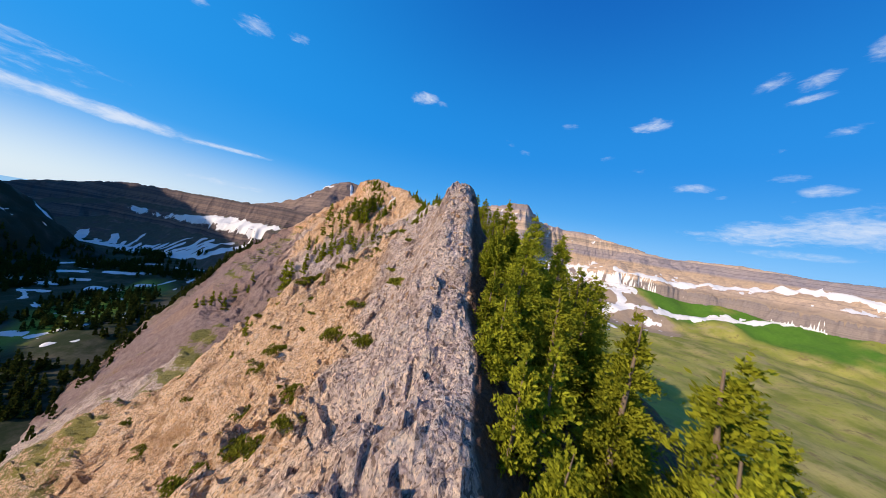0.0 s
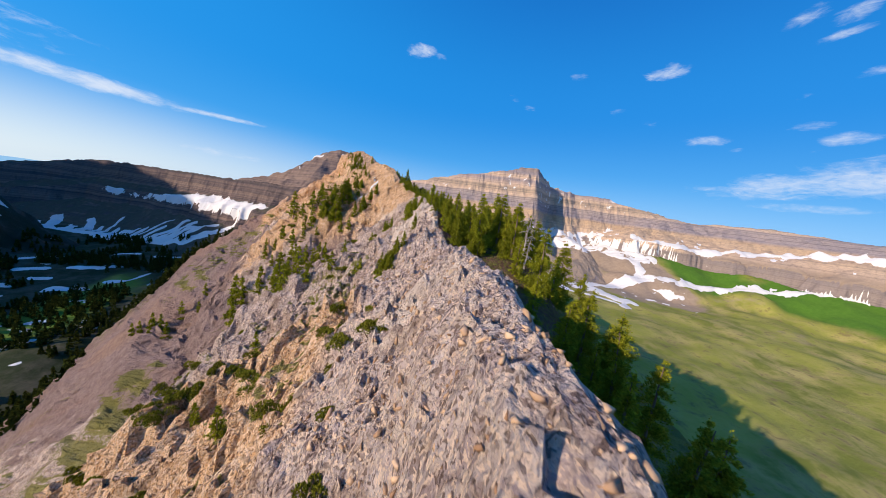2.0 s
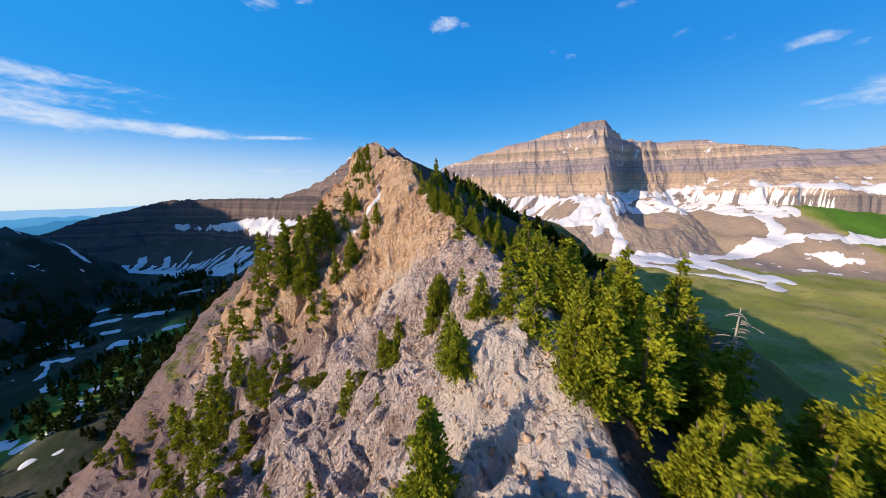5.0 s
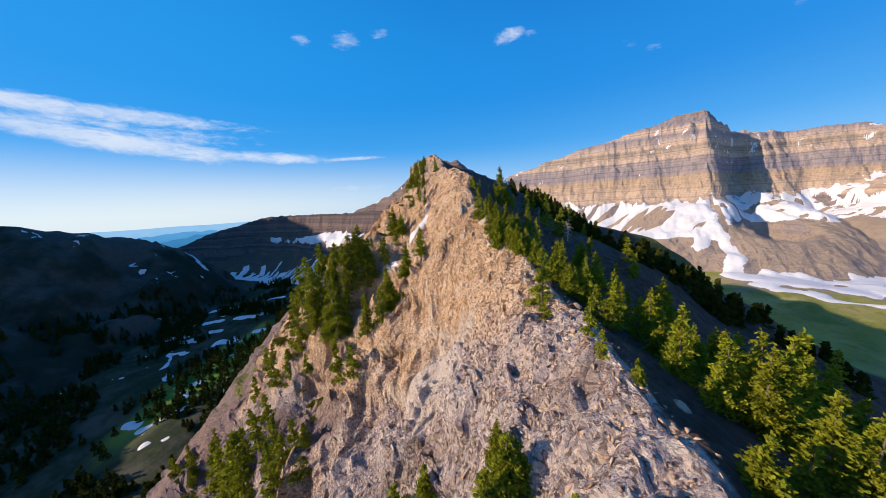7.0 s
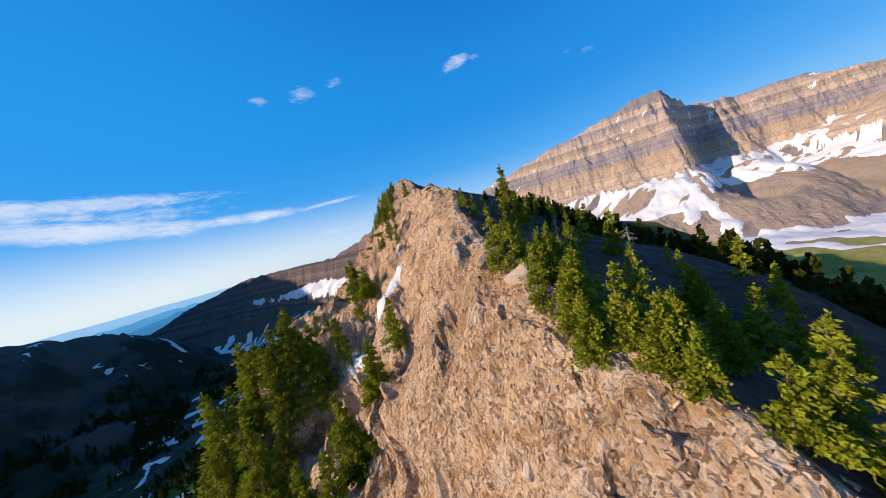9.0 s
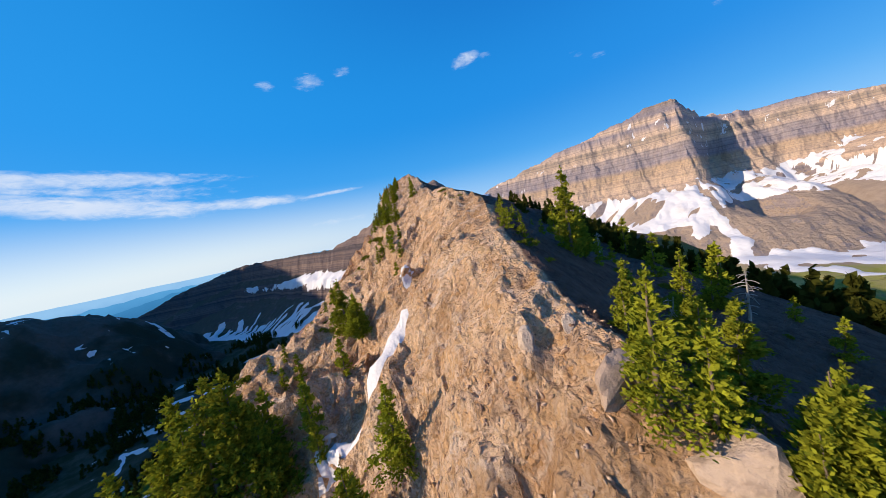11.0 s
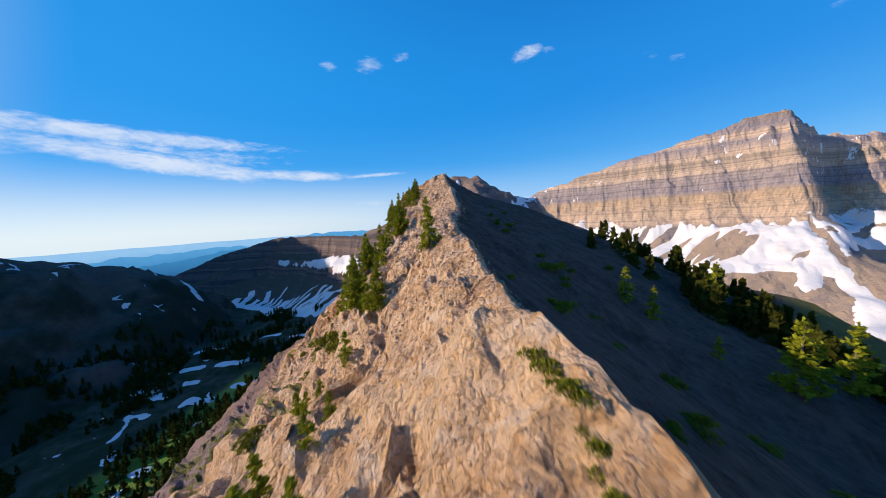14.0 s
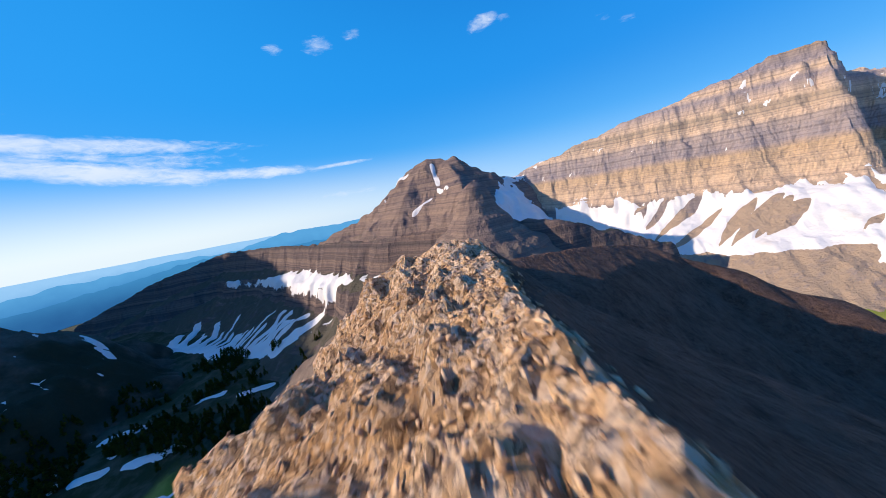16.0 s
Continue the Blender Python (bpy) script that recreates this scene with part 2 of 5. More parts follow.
def ridge_height(x, y):
    """The near ridge, with its gullies and crags."""
    x, y = np.asarray(x, float), np.asarray(y, float)
    u = x - crest_x(y)
    cz = crest_z(y)
    left, right = np.maximum(-u, 0), np.maximum(u, 0)
    # gullies that run down the sunlit flank
    warp = y + 0.35 * left + 7 * fbm(x / 40, y / 40, 3, 11)
    gully = ridged(warp / 26, left / 130, 2, 21) - 0.62
    fine = ridged(warp / 7.5, left / 40, 3, 23) - 0.62
    far = step(left, 4, 38)
    z = cz - np.interp(left, LEFT_W, LEFT_D) - np.interp(right, RIGHT_W, RIGHT_D) * (1 - step(y, 134, 166)) - np.interp(right, RIGHT_W, GENTLE_D) * step(y, 134, 166)
    z += far * 13 * gully + step(left, 1.5, 12) * (3.4 + 2.2 * bell(y, 150, 18)) * fine
    flute = ridged((y + 0.5 * left) / 2.3 + 0.5 * fbm(x / 7, y / 7, 2, 24), left / 15, 2, 25) - 0.6
    z += step(left, 1.5, 6) * step(y, 116, 128) * (1 - 0.6 * step(y, 160, 172)) * 2.9 * flute * step(fbm(x / 9, y / 9, 2, 26), -0.5, 0.3)
    front = ridged((y + 0.3 * left) / 4.5 + 0.4 * fbm(x / 9, y / 9, 2, 27), left / 20, 3, 28) - 0.6
    z += step(left, 2, 8) * (1 - step(y, 84, 100)) * 2.6 * front
    low = ridged(warp / 15, left / 70, 3, 33) - 0.6
    z += step(left, 16, 36) * (1 - step(y, 100, 125)) * 7.0 * low + step(left, 12, 24) * (1 - step(y, 96, 112)) * 2.4 * (ridged((y + 0.4 * left) / 6, left / 28, 3, 34) - 0.6)
    z -= 20 * step(left, 42, 76) * step(y, 122, 155)
    z -= 13 * step(left, 30, 58) * (1 - step(y, 116, 140)) * step(y, 25, 50)
    z -= 28 * step(left, 58, 86) * step(y, 62, 90) * (1 - 0.7 * step(y, 172, 190))
    # the first outcrop is a cliff on its sunlit side
    z -= bell(y, 35, 13) * (step(left, 1.5, 6.0) * 8.0 + step(left, 10, 26) * 8.0)
    # a shoulder beside the crest below the summit pyramid
    z += bell(y, 139, 11) * bell(left, 21, 7) * 4.5
    # a wooded shoulder on the shaded side, and sheer rock before it
    z += bell(y, 82, 15) * bell(right, 16, 10) * 10.5 + bell(y, 113, 13) * bell(right, 14, 9) * 3.5
    z -= bell(y, 45, 16) * step(right, 0.6, 3.0) * 4.0
    z += bell(y, 132, 14) * bell(left, 30, 14) * 5.0
    # below the summit the sunlit side is a gentle strip that ends in a cliff
    strip = step(y, 158, 174)
    z += strip * (2.4 * step(left, 2, 8) * (1 - step(left, 9.5, 12.5)) - 3.5 * step(left, 10, 14))
    # the summit is broad and rounded
    z += bell(y, 225, 6) * bell(left, 4, 3.5) * 1.5
    # orange face and gully
    z -= bell(y, 122, 5) * bell(left, 16, 10) * 4.0
    # rock pillar far down the flank
    p = np.hypot((x + 130) / 17, (y - 199) / 20)
    z += 17 * (1 - step(p + 0.25 * fbm(x / 9, y / 9, 3, 44), 0.55, 1.05))
    # the shaded flank is smoother
    z += step(right, 3, 30) * 3.5 * fbm(x / 24, y / 24, 3, 31)
    z = np.maximum(z, tent(x, y, SPUR, [0, 6, 30, 80], [0, 2, 19, 58], 3.0, 8) - 0.065 * left - 0.5 * np.maximum(left - 88, 0))
    # deep gullies cut into the sunlit flank
    for line, wide, deep in GULLIES:
        z -= deep * np.clip(1 - np.abs(along(x + 1.2 * fbm(x / 5, y / 5, 2, 46), y, line)) / wide, 0, 1) * step(left, 3, 7)
    # ledges and small cliffs
    ledge = step(left, 5, 14) * step(fbm(x / 21, y / 21, 2, 47), -0.5, 0.2) * (1 - 0.7 * bell(y, 141, 9) * bell(left, 8, 9))
    z += 0.8 * ledge * (strata(z + 1.6 * fbm(x / 15, y / 15, 3, 48), 4.6, 0.9) - z)
    # crags and rubble
    crag = step(fbm(x / 17, y / 17, 3, 51), -0.25, 0.5)
    side = 0.14 + 0.86 * step(-u, -2.5, 3)
    calm = 1 - 0.55 * step(y, 112, 128) * (1 - step(left, 6, 16))
    z += calm * side * (0.25 + crag) * 1.0 * fbm(x / 3.6, y / 3.6, 3, 53)
    z += calm * side * (0.3 + crag) * 1.8 * (ridged(x / 4.5 + 0.4 * fbm(x / 6, y / 6, 2, 56), y / 3.2, 3, 54) - 0.6)
    z += side * 0.42 * fbm(x / 0.9, y / 0.9, 2, 55)
    # broken blocks, few on the tan face
    side = side * (1 - 0.55 * step(y, 132, 140) * (1 - step(y, 158, 168)))
    bx, by = x + 0.6 * fbm(x / 2, y / 2, 2, 57), y + 0.6 * fbm(x / 2, y / 2, 2, 58)
    z += side * (0.38 + 0.5 * (1 - step(y, 80, 100))) * (lattice(np.floor(bx / 1.3), np.floor(by / 1.7), 59) - 0.5) + side * 0.25 * (lattice(np.floor(bx / 0.7 + 0.3 * by), np.floor(by / 0.8), 60) - 0.5)
    z += side * (0.34 + 0.2 * (1 - step(y, 90, 100))) * (lattice(np.floor(bx / 0.33 + 0.4 * by), np.floor(by / 0.4 - 0.3 * bx), 67) - 0.5)
    return z


EAST = [(395, 588, 71), (450, 565, 62), (533, 500, 65), (600, 400, 60), (680, 250, 48), (760, 80, 30), (800, -100, 20)]


def valley_height(x, y):
    """Floor of both basins, the slopes behind them and the low land far off."""
    x, y = np.asarray(x, float), np.asarray(y, float)
    left = -91 + 0.10 * np.clip(y - 190, 0, 90) - 0.20 * np.clip(185 - y, 0, 700)
    right = -62 + 0.045 * np.clip(y - 200, -300, 350)
    right = np.maximum(right + 0.02 * np.clip(x - 250, 0, 400), tent(x, y, EAST, [0, 116, 200], [72, 74, 112], 9.0, 64))
    z = left + (right - left) * step(x, -120, 20)
    z += 4.0 * fbm(x / 75, y / 75, 4, 61) + 0.8 * fbm(x / 14, y / 14, 3, 62)
    r = np.hypot(x, y - 200)
    low = -330 + 60 * fbm(x / 700, y / 700, 4, 63)
    return z + (low - z) * step(r, 750, 1700)


BIG = [(-150, 640, 42), (-90, 600, 60), (-20, 590, 78), (60, 578, 98), (125, 570, 113), (150, 567, 117), (168, 590, 109), (200, 615, 100), (253, 630, 89), (310, 618, 88), (374, 594, 74), (420, 580, 67), (470, 560, 56)]
RIB = [(150, 567, 117), (146, 545, 88), (141, 520, 48), (136, 498, 8)]


def east_height(x, y):
    """Rounded stony hills above a bench that ends in a low cliff."""
    z = tent(x, y, EAST, [0, 20, 60, 100, 113, 116, 124], [0, 7, 33, 52, 57, 74, 96], 9.0, 64)
    return z + 3.0 * fbm(x / 40, y / 40, 4, 65) * step(z, -4, 6) + 0.8 * fbm(x / 9, y / 9, 3, 66)


def big_height(x, y):
    flute = 2.2 * (ridged(x / 17 + 0.3 * fbm(x / 40, y / 40, 2, 70), y / 60, 3, 71) - 0.6) + 1.4 * (ridged(x / 6.5, y / 40, 2, 76) - 0.6)
    side, fall = [0, 4, 18, 34, 50, 66, 110, 200], [0, 3, 28, 55, 82, 104, 134, 196]
    z = tent(x, y + flute, BIG, side, fall, 5.0, 72)
    # right of the buttress the wall stands back
    back = tent(x, y + flute - 58 * bell(x, 186, 24), BIG, side, fall, 5.0, 72)
    z = z + (back - z) * step(-z, -108, -80) * step(z, -30, -5)
    rx = np.interp(y, [498, 520, 545, 567], [136, 141, 146, 150])
    rib = tent(np.where(x > rx, rx + 2.0 * (x - rx), x), y, RIB, [0, 3, 16, 60], [0, 4, 24, 105], 3.0, 73)
    z = np.maximum(z, rib)
    wall = step(z, 2, 14)
    zz = strata(z + 2.0 * fbm(x / 60, y / 60, 2, 74), 13.0, 0.75)
    zz = 0.5 * zz + 0.5 * strata(z + 1.0 + 0.8 * fbm(x / 25, y / 25, 2, 77), 4.4, 0.9)
    z = z + wall * (zz - z)
    # recess and broken ledges right of the buttress
    rough = wall * step(x, 148, 160) * (1 - step(x, 225, 260))
    z += rough * 10.0 * (ridged(x / 13, y / 13, 3, 78) - 0.6)
    return z + 0.8 * fbm(x / 8, y / 8, 3, 75) + wall * 1.2 * (ridged(x / 3.4, y / 16, 2, 79) - 0.6)


def wall_height(x, y):
    """The banded wall and the hills that carry it on."""
    return np.maximum(big_height(x, y), east_height(x, y))


CIRQUE = [(-760, 380, -60), (-650, 450, -12), (-569, 505, 12), (-450, 500, 12), (-330, 462, 13), (-220, 425, 16), (-111, 402, 22), (-60, 408, 18), (10, 440, -12)]


def cirque_height(x, y):
    flute = 5.0 * (ridged(x / 20, y / 20, 3, 81) - 0.6)
    near = tent(x, y + flute, CIRQUE, [0, 3, 12, 30, 38, 52, 110, 200], [0, 3, 30, 40, 62, 70, 104, 120], 6.0, 82)
    behind = step(y - np.interp(x, [c[0] for c in CIRQUE], [c[1] for c in CIRQUE]), 0, 40)
    z = near + behind * 14
    return z + 1.6 * fbm(x / 11, y / 11, 3, 83)


BACK = [(-140, 470, 52), (-150, 500, 62), (-176, 543, 86), (-166, 543, 88), (-131, 555, 62), (-105, 590, 52), (-90, 605, 55)]
SHOULDER = [(-176, 543, 86), (-202, 540, 92), (-229, 541, 81), (-275, 542, 50), (-316, 540, 31), (-387, 530, 8)]
PINNACLE = [(-111, 393, 49), (-108, 399, 50), (-118, 425, 42), (-140, 470, 50)]


def back_height(x, y):
    z = np.max([tent(x, y, BACK, [0, 5, 25, 60, 110], [0, 3, 25, 60, 125], 6.0, 91), tent(x, y, SHOULDER, [0, 5, 25, 60, 110], [0, 5, 28, 60, 115], 6.0, 94), tent(x, y, PINNACLE, [0, 4, 12, 30, 60], [0, 4, 18, 36, 60], 4.0, 93)], axis=0)
    z = 0.6 * z + 0.4 * strata(z, 9.0, 0.7)
    return z + 2.0 * fbm(x / 14, y / 14, 4, 92)


DARK = [(-560, -300, 60), (-515, -120, 50), (-505, 40, 30), (-500, 220, 14), (-488, 255, 0), (-480, 270, -25)]
# WEST stands out of view towards the sun, added to throw the valley's shade
WEST = [(-1205, -375, 375), (-1200, -200, 385), (-1200, -60, 375), (-1205, 50, 352)]


def dark_height(x, y):
    z = tent(x, y, DARK, [0, 20, 60, 110, 200, 420], [0, 6, 34, 78, 128, 230], 14.0, 95)
    return z + 5 * fbm(x / 45, y / 45, 4, 96) + 1.2 * fbm(x / 9, y / 9, 2, 97)


def west_height(x, y):
    z = tent(x, y, WEST, [0, 30, 200, 400], [0, 20, 210, 420], 20.0, 98)
    return z + 12 * fbm(x / 90, y / 90, 4, 99)


def land(x, y):
    """The highest of all surfaces."""
    return np.max([ridge_height(x, y), valley_height(x, y), big_height(x, y), cirque_height(x, y), back_height(x, y), dark_height(x, y), east_height(x, y)], axis=0)


# ---- materials ----
def material(name, build):
    m = bpy.data.materials.new(name)
    m.use_nodes = True
    n = Nodes(m.node_tree)
    n.node("ShaderNodeOutputMaterial", {0: build(n)})
    return m


def surface(n, color, rough=0.9, bump=None, strength=0.5, distance=0.1, spec=0.2):
    ins = {"Base Color": color, "Roughness": rough, "Specular IOR Level": spec}
    if bump is not None:
        ins["Normal"] = n("ShaderNodeBump", {"Strength": strength, "Distance": distance, "Height": bump})
    return n("ShaderNodeBsdfPrincipled", ins)


def rgb(r, g, b):
    return (r, g, b, 1.0)


def ridge_rock(n):
    p = n("ShaderNodeTexCoord", out=3)
    kind = n.node("ShaderNodeSeparateColor", {0: n.attribute("kind")})
    tan, grass, rust = kind.outputs
    big = n.noise(p, 0.09, 4)
    mid = n.noise(p, 0.6, 5, 0.6)
    fine = n.noise(p, 3.5, 5, 0.65)
    warp = n("ShaderNodeVectorMath", {0: p, 1: n("ShaderNodeVectorMath", {0: n.noise(p, 1.3, 3, 0.6, out=1), 1: (0.5, 0.5, 0.8)})})
    cell = n.node("ShaderNodeTexVoronoi", {"Vector": warp, "Scale": 1.5, "Randomness": 1.0})
    cell2 = n.node("ShaderNodeTexVoronoi", {"Vector": warp, "Scale": 4.0, "Randomness": 1.0})
    cell3 = n.node("ShaderNodeTexVoronoi", {"Vector": warp, "Scale": 7.0, "Randomness": 1.0})
    tone3 = n("ShaderNodeSeparateColor", {0: cell3.outputs[1]})
    tone = n("ShaderNodeSeparateColor", {0: cell.outputs[1]})
    tone2 = n("ShaderNodeSeparateColor", {0: cell2.outputs[1]})
    gray = n.mix(n.ramp(mid, 0.3, 0.7), rgb(0.30, 0.225, 0.235), rgb(0.68, 0.56, 0.56))
    gray = n.mix(n.math("MULTIPLY", tone, 0.55), gray, rgb(0.64, 0.56, 0.52))
    warm = n.mix(n.ramp(mid, 0.3, 0.7), rgb(0.56, 0.295, 0.12), rgb(0.88, 0.57, 0.31))
    warm = n.mix(n.math("MULTIPLY", tone2, 0.6), warm, rgb(0.78, 0.58, 0.43))
    col = n.mix(n.ramp(n.math("ADD", tan, n.math("MULTIPLY", n.math("SUBTRACT", mid, 0.5), 0.7)), 0.3, 0.7), gray, warm)
    col = n.mix(n.math("MULTIPLY", n.ramp(n.math("ADD", rust, n.math("MULTIPLY", n.math("SUBTRACT", big, 0.5), 0.8)), 0.45, 0.85), 0.75), col, rgb(0.66, 0.31, 0.09))
    col = n.mix(n.ramp(fine, 0.5, 0.78, 0.0, 0.35), col, rgb(0.12, 0.085, 0.065))
    north = n.node("ShaderNodeSeparateXYZ", {0: p}).outputs[1]
    loose = n.math("ADD", n.ramp(north, 122.0, 132.0, 0.78, 0.3), n.ramp(north, 160.0, 172.0, 0.0, 0.5))
    col = n.mix(n.math("MULTIPLY", n.ramp(tone3, 0.5, 0.95), loose), col, rgb(0.90, 0.70, 0.55))
    col = n.mix(n.math("MULTIPLY", n.ramp(tone3, 0.38, 0.05), loose), col, rgb(0.12, 0.07, 0.05))
    # earth and broken rock in runs down the slope
    fall = n.noise(n("ShaderNodeMapping", {0: warp, 3: (0.10, 0.34, 0.12)}), 1.0, 6, 0.65)
    fall2 = n.noise(n("ShaderNodeMapping", {0: warp, 3: (0.35, 1.3, 0.4)}), 1.0, 5, 0.65)
    col = n.mix(n.ramp(fall, 0.50, 0.66, 0.0, 0.62), col, n.mix(tan, rgb(0.24, 0.165, 0.135), rgb(0.36, 0.195, 0.085)))
    col = n.mix(n.ramp(fall2, 0.54, 0.70, 0.0, 0.55), col, rgb(0.20, 0.125, 0.085))
    col = n.mix(n.ramp(fall2, 0.46, 0.32, 0.0, 0.5), col, rgb(0.86, 0.72, 0.60))
    tones = n.node("ShaderNodeSeparateColor", {0: n.attribute("tone")})
    pale, plum, olive = tones.outputs
    col = n.mix(n.ramp(n.math("ADD", pale, n.math("MULTIPLY", n.math("SUBTRACT", mid, 0.5), 0.6)), 0.35, 0.65, 0.0, 0.85), col, n.mix(fine, rgb(0.62, 0.50, 0.43), rgb(0.92, 0.82, 0.74)))
    col = n.mix(n.ramp(n.math("ADD", plum, n.math("MULTIPLY", n.math("SUBTRACT", fall, 0.5), 0.8)), 0.35, 0.65, 0.0, 0.8), col, n.mix(mid, rgb(0.13, 0.085, 0.09), rgb(0.34, 0.24, 0.235)))
    # right flank's scree; its brown is darkened to deepen the shade there
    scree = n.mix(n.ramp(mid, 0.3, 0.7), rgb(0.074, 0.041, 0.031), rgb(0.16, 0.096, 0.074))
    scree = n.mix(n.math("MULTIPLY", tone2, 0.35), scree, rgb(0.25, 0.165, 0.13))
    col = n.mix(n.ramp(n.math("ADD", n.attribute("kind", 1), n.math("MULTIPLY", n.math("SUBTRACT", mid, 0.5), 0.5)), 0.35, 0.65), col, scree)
    blades = n.noise(p, 2.2, 4, 0.7)
    green = n.mix(fine, rgb(0.09, 0.105, 0.018), rgb(0.24, 0.23, 0.055))
    green = n.mix(n.ramp(olive, 0.3, 0.7), green, n.mix(fine, rgb(0.13, 0.14, 0.02), rgb(0.32, 0.29, 0.06)))
    g = n.ramp(n.math("ADD", grass, n.math("MULTIPLY", n.math("SUBTRACT", blades, 0.5), 1.1)), 0.45, 0.62)
    col = n.mix(n.math("MULTIPLY", g, 0.85), col, green)
    cracks = n.math("ADD", n.ramp(cell.outputs[0], 0.2, 0.75, 0.0, -0.3), n.ramp(cell2.outputs[0], 0.2, 0.75, 0.0, -0.25))
    h = n.math("ADD", n.math("ADD", cracks, n.math("MULTIPLY", tone, 0.3)), n.math("ADD", n.math("MULTIPLY", tone2, 0.25), n.math("MULTIPLY", fine, 0.5)))
    rough = n.noise(p, 1.6, 8, 0.72)
    h = n.math("ADD", h, n.math("ADD", n.math("MULTIPLY", tone3, 0.2), n.math("MULTIPLY", rough, 1.1)))
    return surface(n, col, 0.92, h, 1.0, 0.45)


def banded_rock(n, lo, hi, dark, bed, apron, layers=()):
    """Bedded cliffs with scree below."""
    p = n("ShaderNodeTexCoord", out=3)
    sep = n.node("ShaderNodeSeparateXYZ", {0: p})
    wob = n.noise(p, 0.02, 3)
    z = n.math("ADD", sep.outputs[2], n.math("MULTIPLY", wob, 5.0))
    beds = n.noise(n("ShaderNodeCombineXYZ", {0: 0.0, 1: 0.0, 2: z}), bed, 5, 0.75)
    if layers:
        band = n.node("ShaderNodeValToRGB", {0: n.math("DIVIDE", n.math("ADD", z, n.math("MULTIPLY", beds, 5.0)), 130.0)})
        for at, colour in layers:
            e = band.color_ramp.elements.new(at)
            e.color = colour
        band.color_ramp.elements.remove(band.color_ramp.elements[0])
        band.color_ramp.elements.remove(band.color_ramp.elements[-1])
    streak = n.noise(n("ShaderNodeMapping", {0: p, 3: (0.5, 0.5, 0.06)}), 0.5, 4, 0.6)
    fine = n.noise(p, 0.6, 6, 0.65)
    col = n.mix(n.ramp(beds, 0.42, 0.58), lo, hi)
    if layers:
        col = n.mix(0.88, col, band.outputs[0])
    thin = n.noise(n("ShaderNodeCombineXYZ", {0: 0.0, 1: 0.0, 2: z}), bed * 6.0, 4, 0.7)
    col = n.mix(n.ramp(thin, 0.48, 0.62, 0.0, 0.6), col, dark)
    col = n.mix(n.ramp(streak, 0.5, 0.75, 0.0, 0.5), col, dark)
    col = n.mix(n.ramp(fine, 0.45, 0.8, 0.0, 0.5), col, dark)
    nz = n.node("ShaderNodeSeparateXYZ", {0: n("ShaderNodeNewGeometry", out=1)}).outputs[2]
    flat = n.math("MULTIPLY", n.ramp(nz, 0.55, 0.8), n.ramp(n.math("ADD", z, n.math("MULTIPLY", fine, 6)), 26.0, 10.0))
    col = n.mix(flat, col, apron)
    h = n.math("ADD", n.math("MULTIPLY", beds, 1.0), n.math("ADD", n.math("MULTIPLY", streak, 0.8), n.math("MULTIPLY", fine, 0.8)))
    return surface(n, col, 0.95, h, 0.8, 2.0)


def meadow_ground(n):
    p = n("ShaderNodeTexCoord", out=3)
    kind = n.node("ShaderNodeSeparateColor", {0: n.attribute("kind")})
    green, bare, lush = kind.outputs
    big = n.noise(p, 0.025, 5, 0.6)
    fine = n.noise(p, 0.25, 6, 0.65)
    grass = n.mix(n.ramp(n.noise(p, 0.06, 5, 0.65), 0.35, 0.65), rgb(0.16, 0.18, 0.03), rgb(0.40, 0.34, 0.12))
    grass = n.mix(n.ramp(n.noise(p, 0.014, 4, 0.6), 0.42, 0.6, 0.0, 0.75), grass, n.mix(fine, rgb(0.24, 0.26, 0.035), rgb(0.34, 0.33, 0.07)))
    grass = n.mix(n.ramp(n.noise(p, 0.12, 6, 0.7), 0.5, 0.7, 0.0, 0.7), grass, rgb(0.12, 0.085, 0.045))
    grass = n.mix(lush, grass, n.mix(fine, rgb(0.045, 0.12, 0.01), rgb(0.10, 0.21, 0.025)))
    stone = n.mix(fine, rgb(0.22, 0.16, 0.11), rgb(0.40, 0.31, 0.24))
    f = n.ramp(n.math("ADD", bare, n.math("MULTIPLY", n.math("SUBTRACT", big, 0.5), 1.4)), 0.4, 0.7)
    col = n.mix(f, grass, stone)
    # woodland floor, made near black to carry the valley's shade too
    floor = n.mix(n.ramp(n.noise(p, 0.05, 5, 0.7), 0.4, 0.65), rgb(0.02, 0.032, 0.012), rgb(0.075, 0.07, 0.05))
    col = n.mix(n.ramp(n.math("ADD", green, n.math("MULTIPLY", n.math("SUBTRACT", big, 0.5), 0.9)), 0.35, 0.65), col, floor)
    return surface(n, col, 0.95, fine, 0.5, 1.0)


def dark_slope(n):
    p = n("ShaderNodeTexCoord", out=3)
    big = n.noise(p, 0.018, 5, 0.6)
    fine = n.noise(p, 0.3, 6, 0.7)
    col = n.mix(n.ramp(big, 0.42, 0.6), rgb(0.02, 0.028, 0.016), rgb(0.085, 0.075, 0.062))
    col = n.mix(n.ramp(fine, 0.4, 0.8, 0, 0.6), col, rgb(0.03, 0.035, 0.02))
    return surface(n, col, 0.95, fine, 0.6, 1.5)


def snow_surface(n):
    p = n("ShaderNodeTexCoord", out=3)
    fine = n.noise(p, 0.8, 5, 0.6)
    dirt = n.noise(p, 0.06, 5, 0.65)
    col = n.mix(n.ramp(dirt, 0.5, 0.8, 0.0, 0.5), rgb(0.70, 0.69, 0.70), rgb(0.50, 0.44, 0.40))
    cups = n.noise(p, 0.35, 4, 0.6)
    return surface(n, col, 0.6, n.math("ADD", n.math("MULTIPLY", fine, 0.4), cups), 0.5, 1.2)


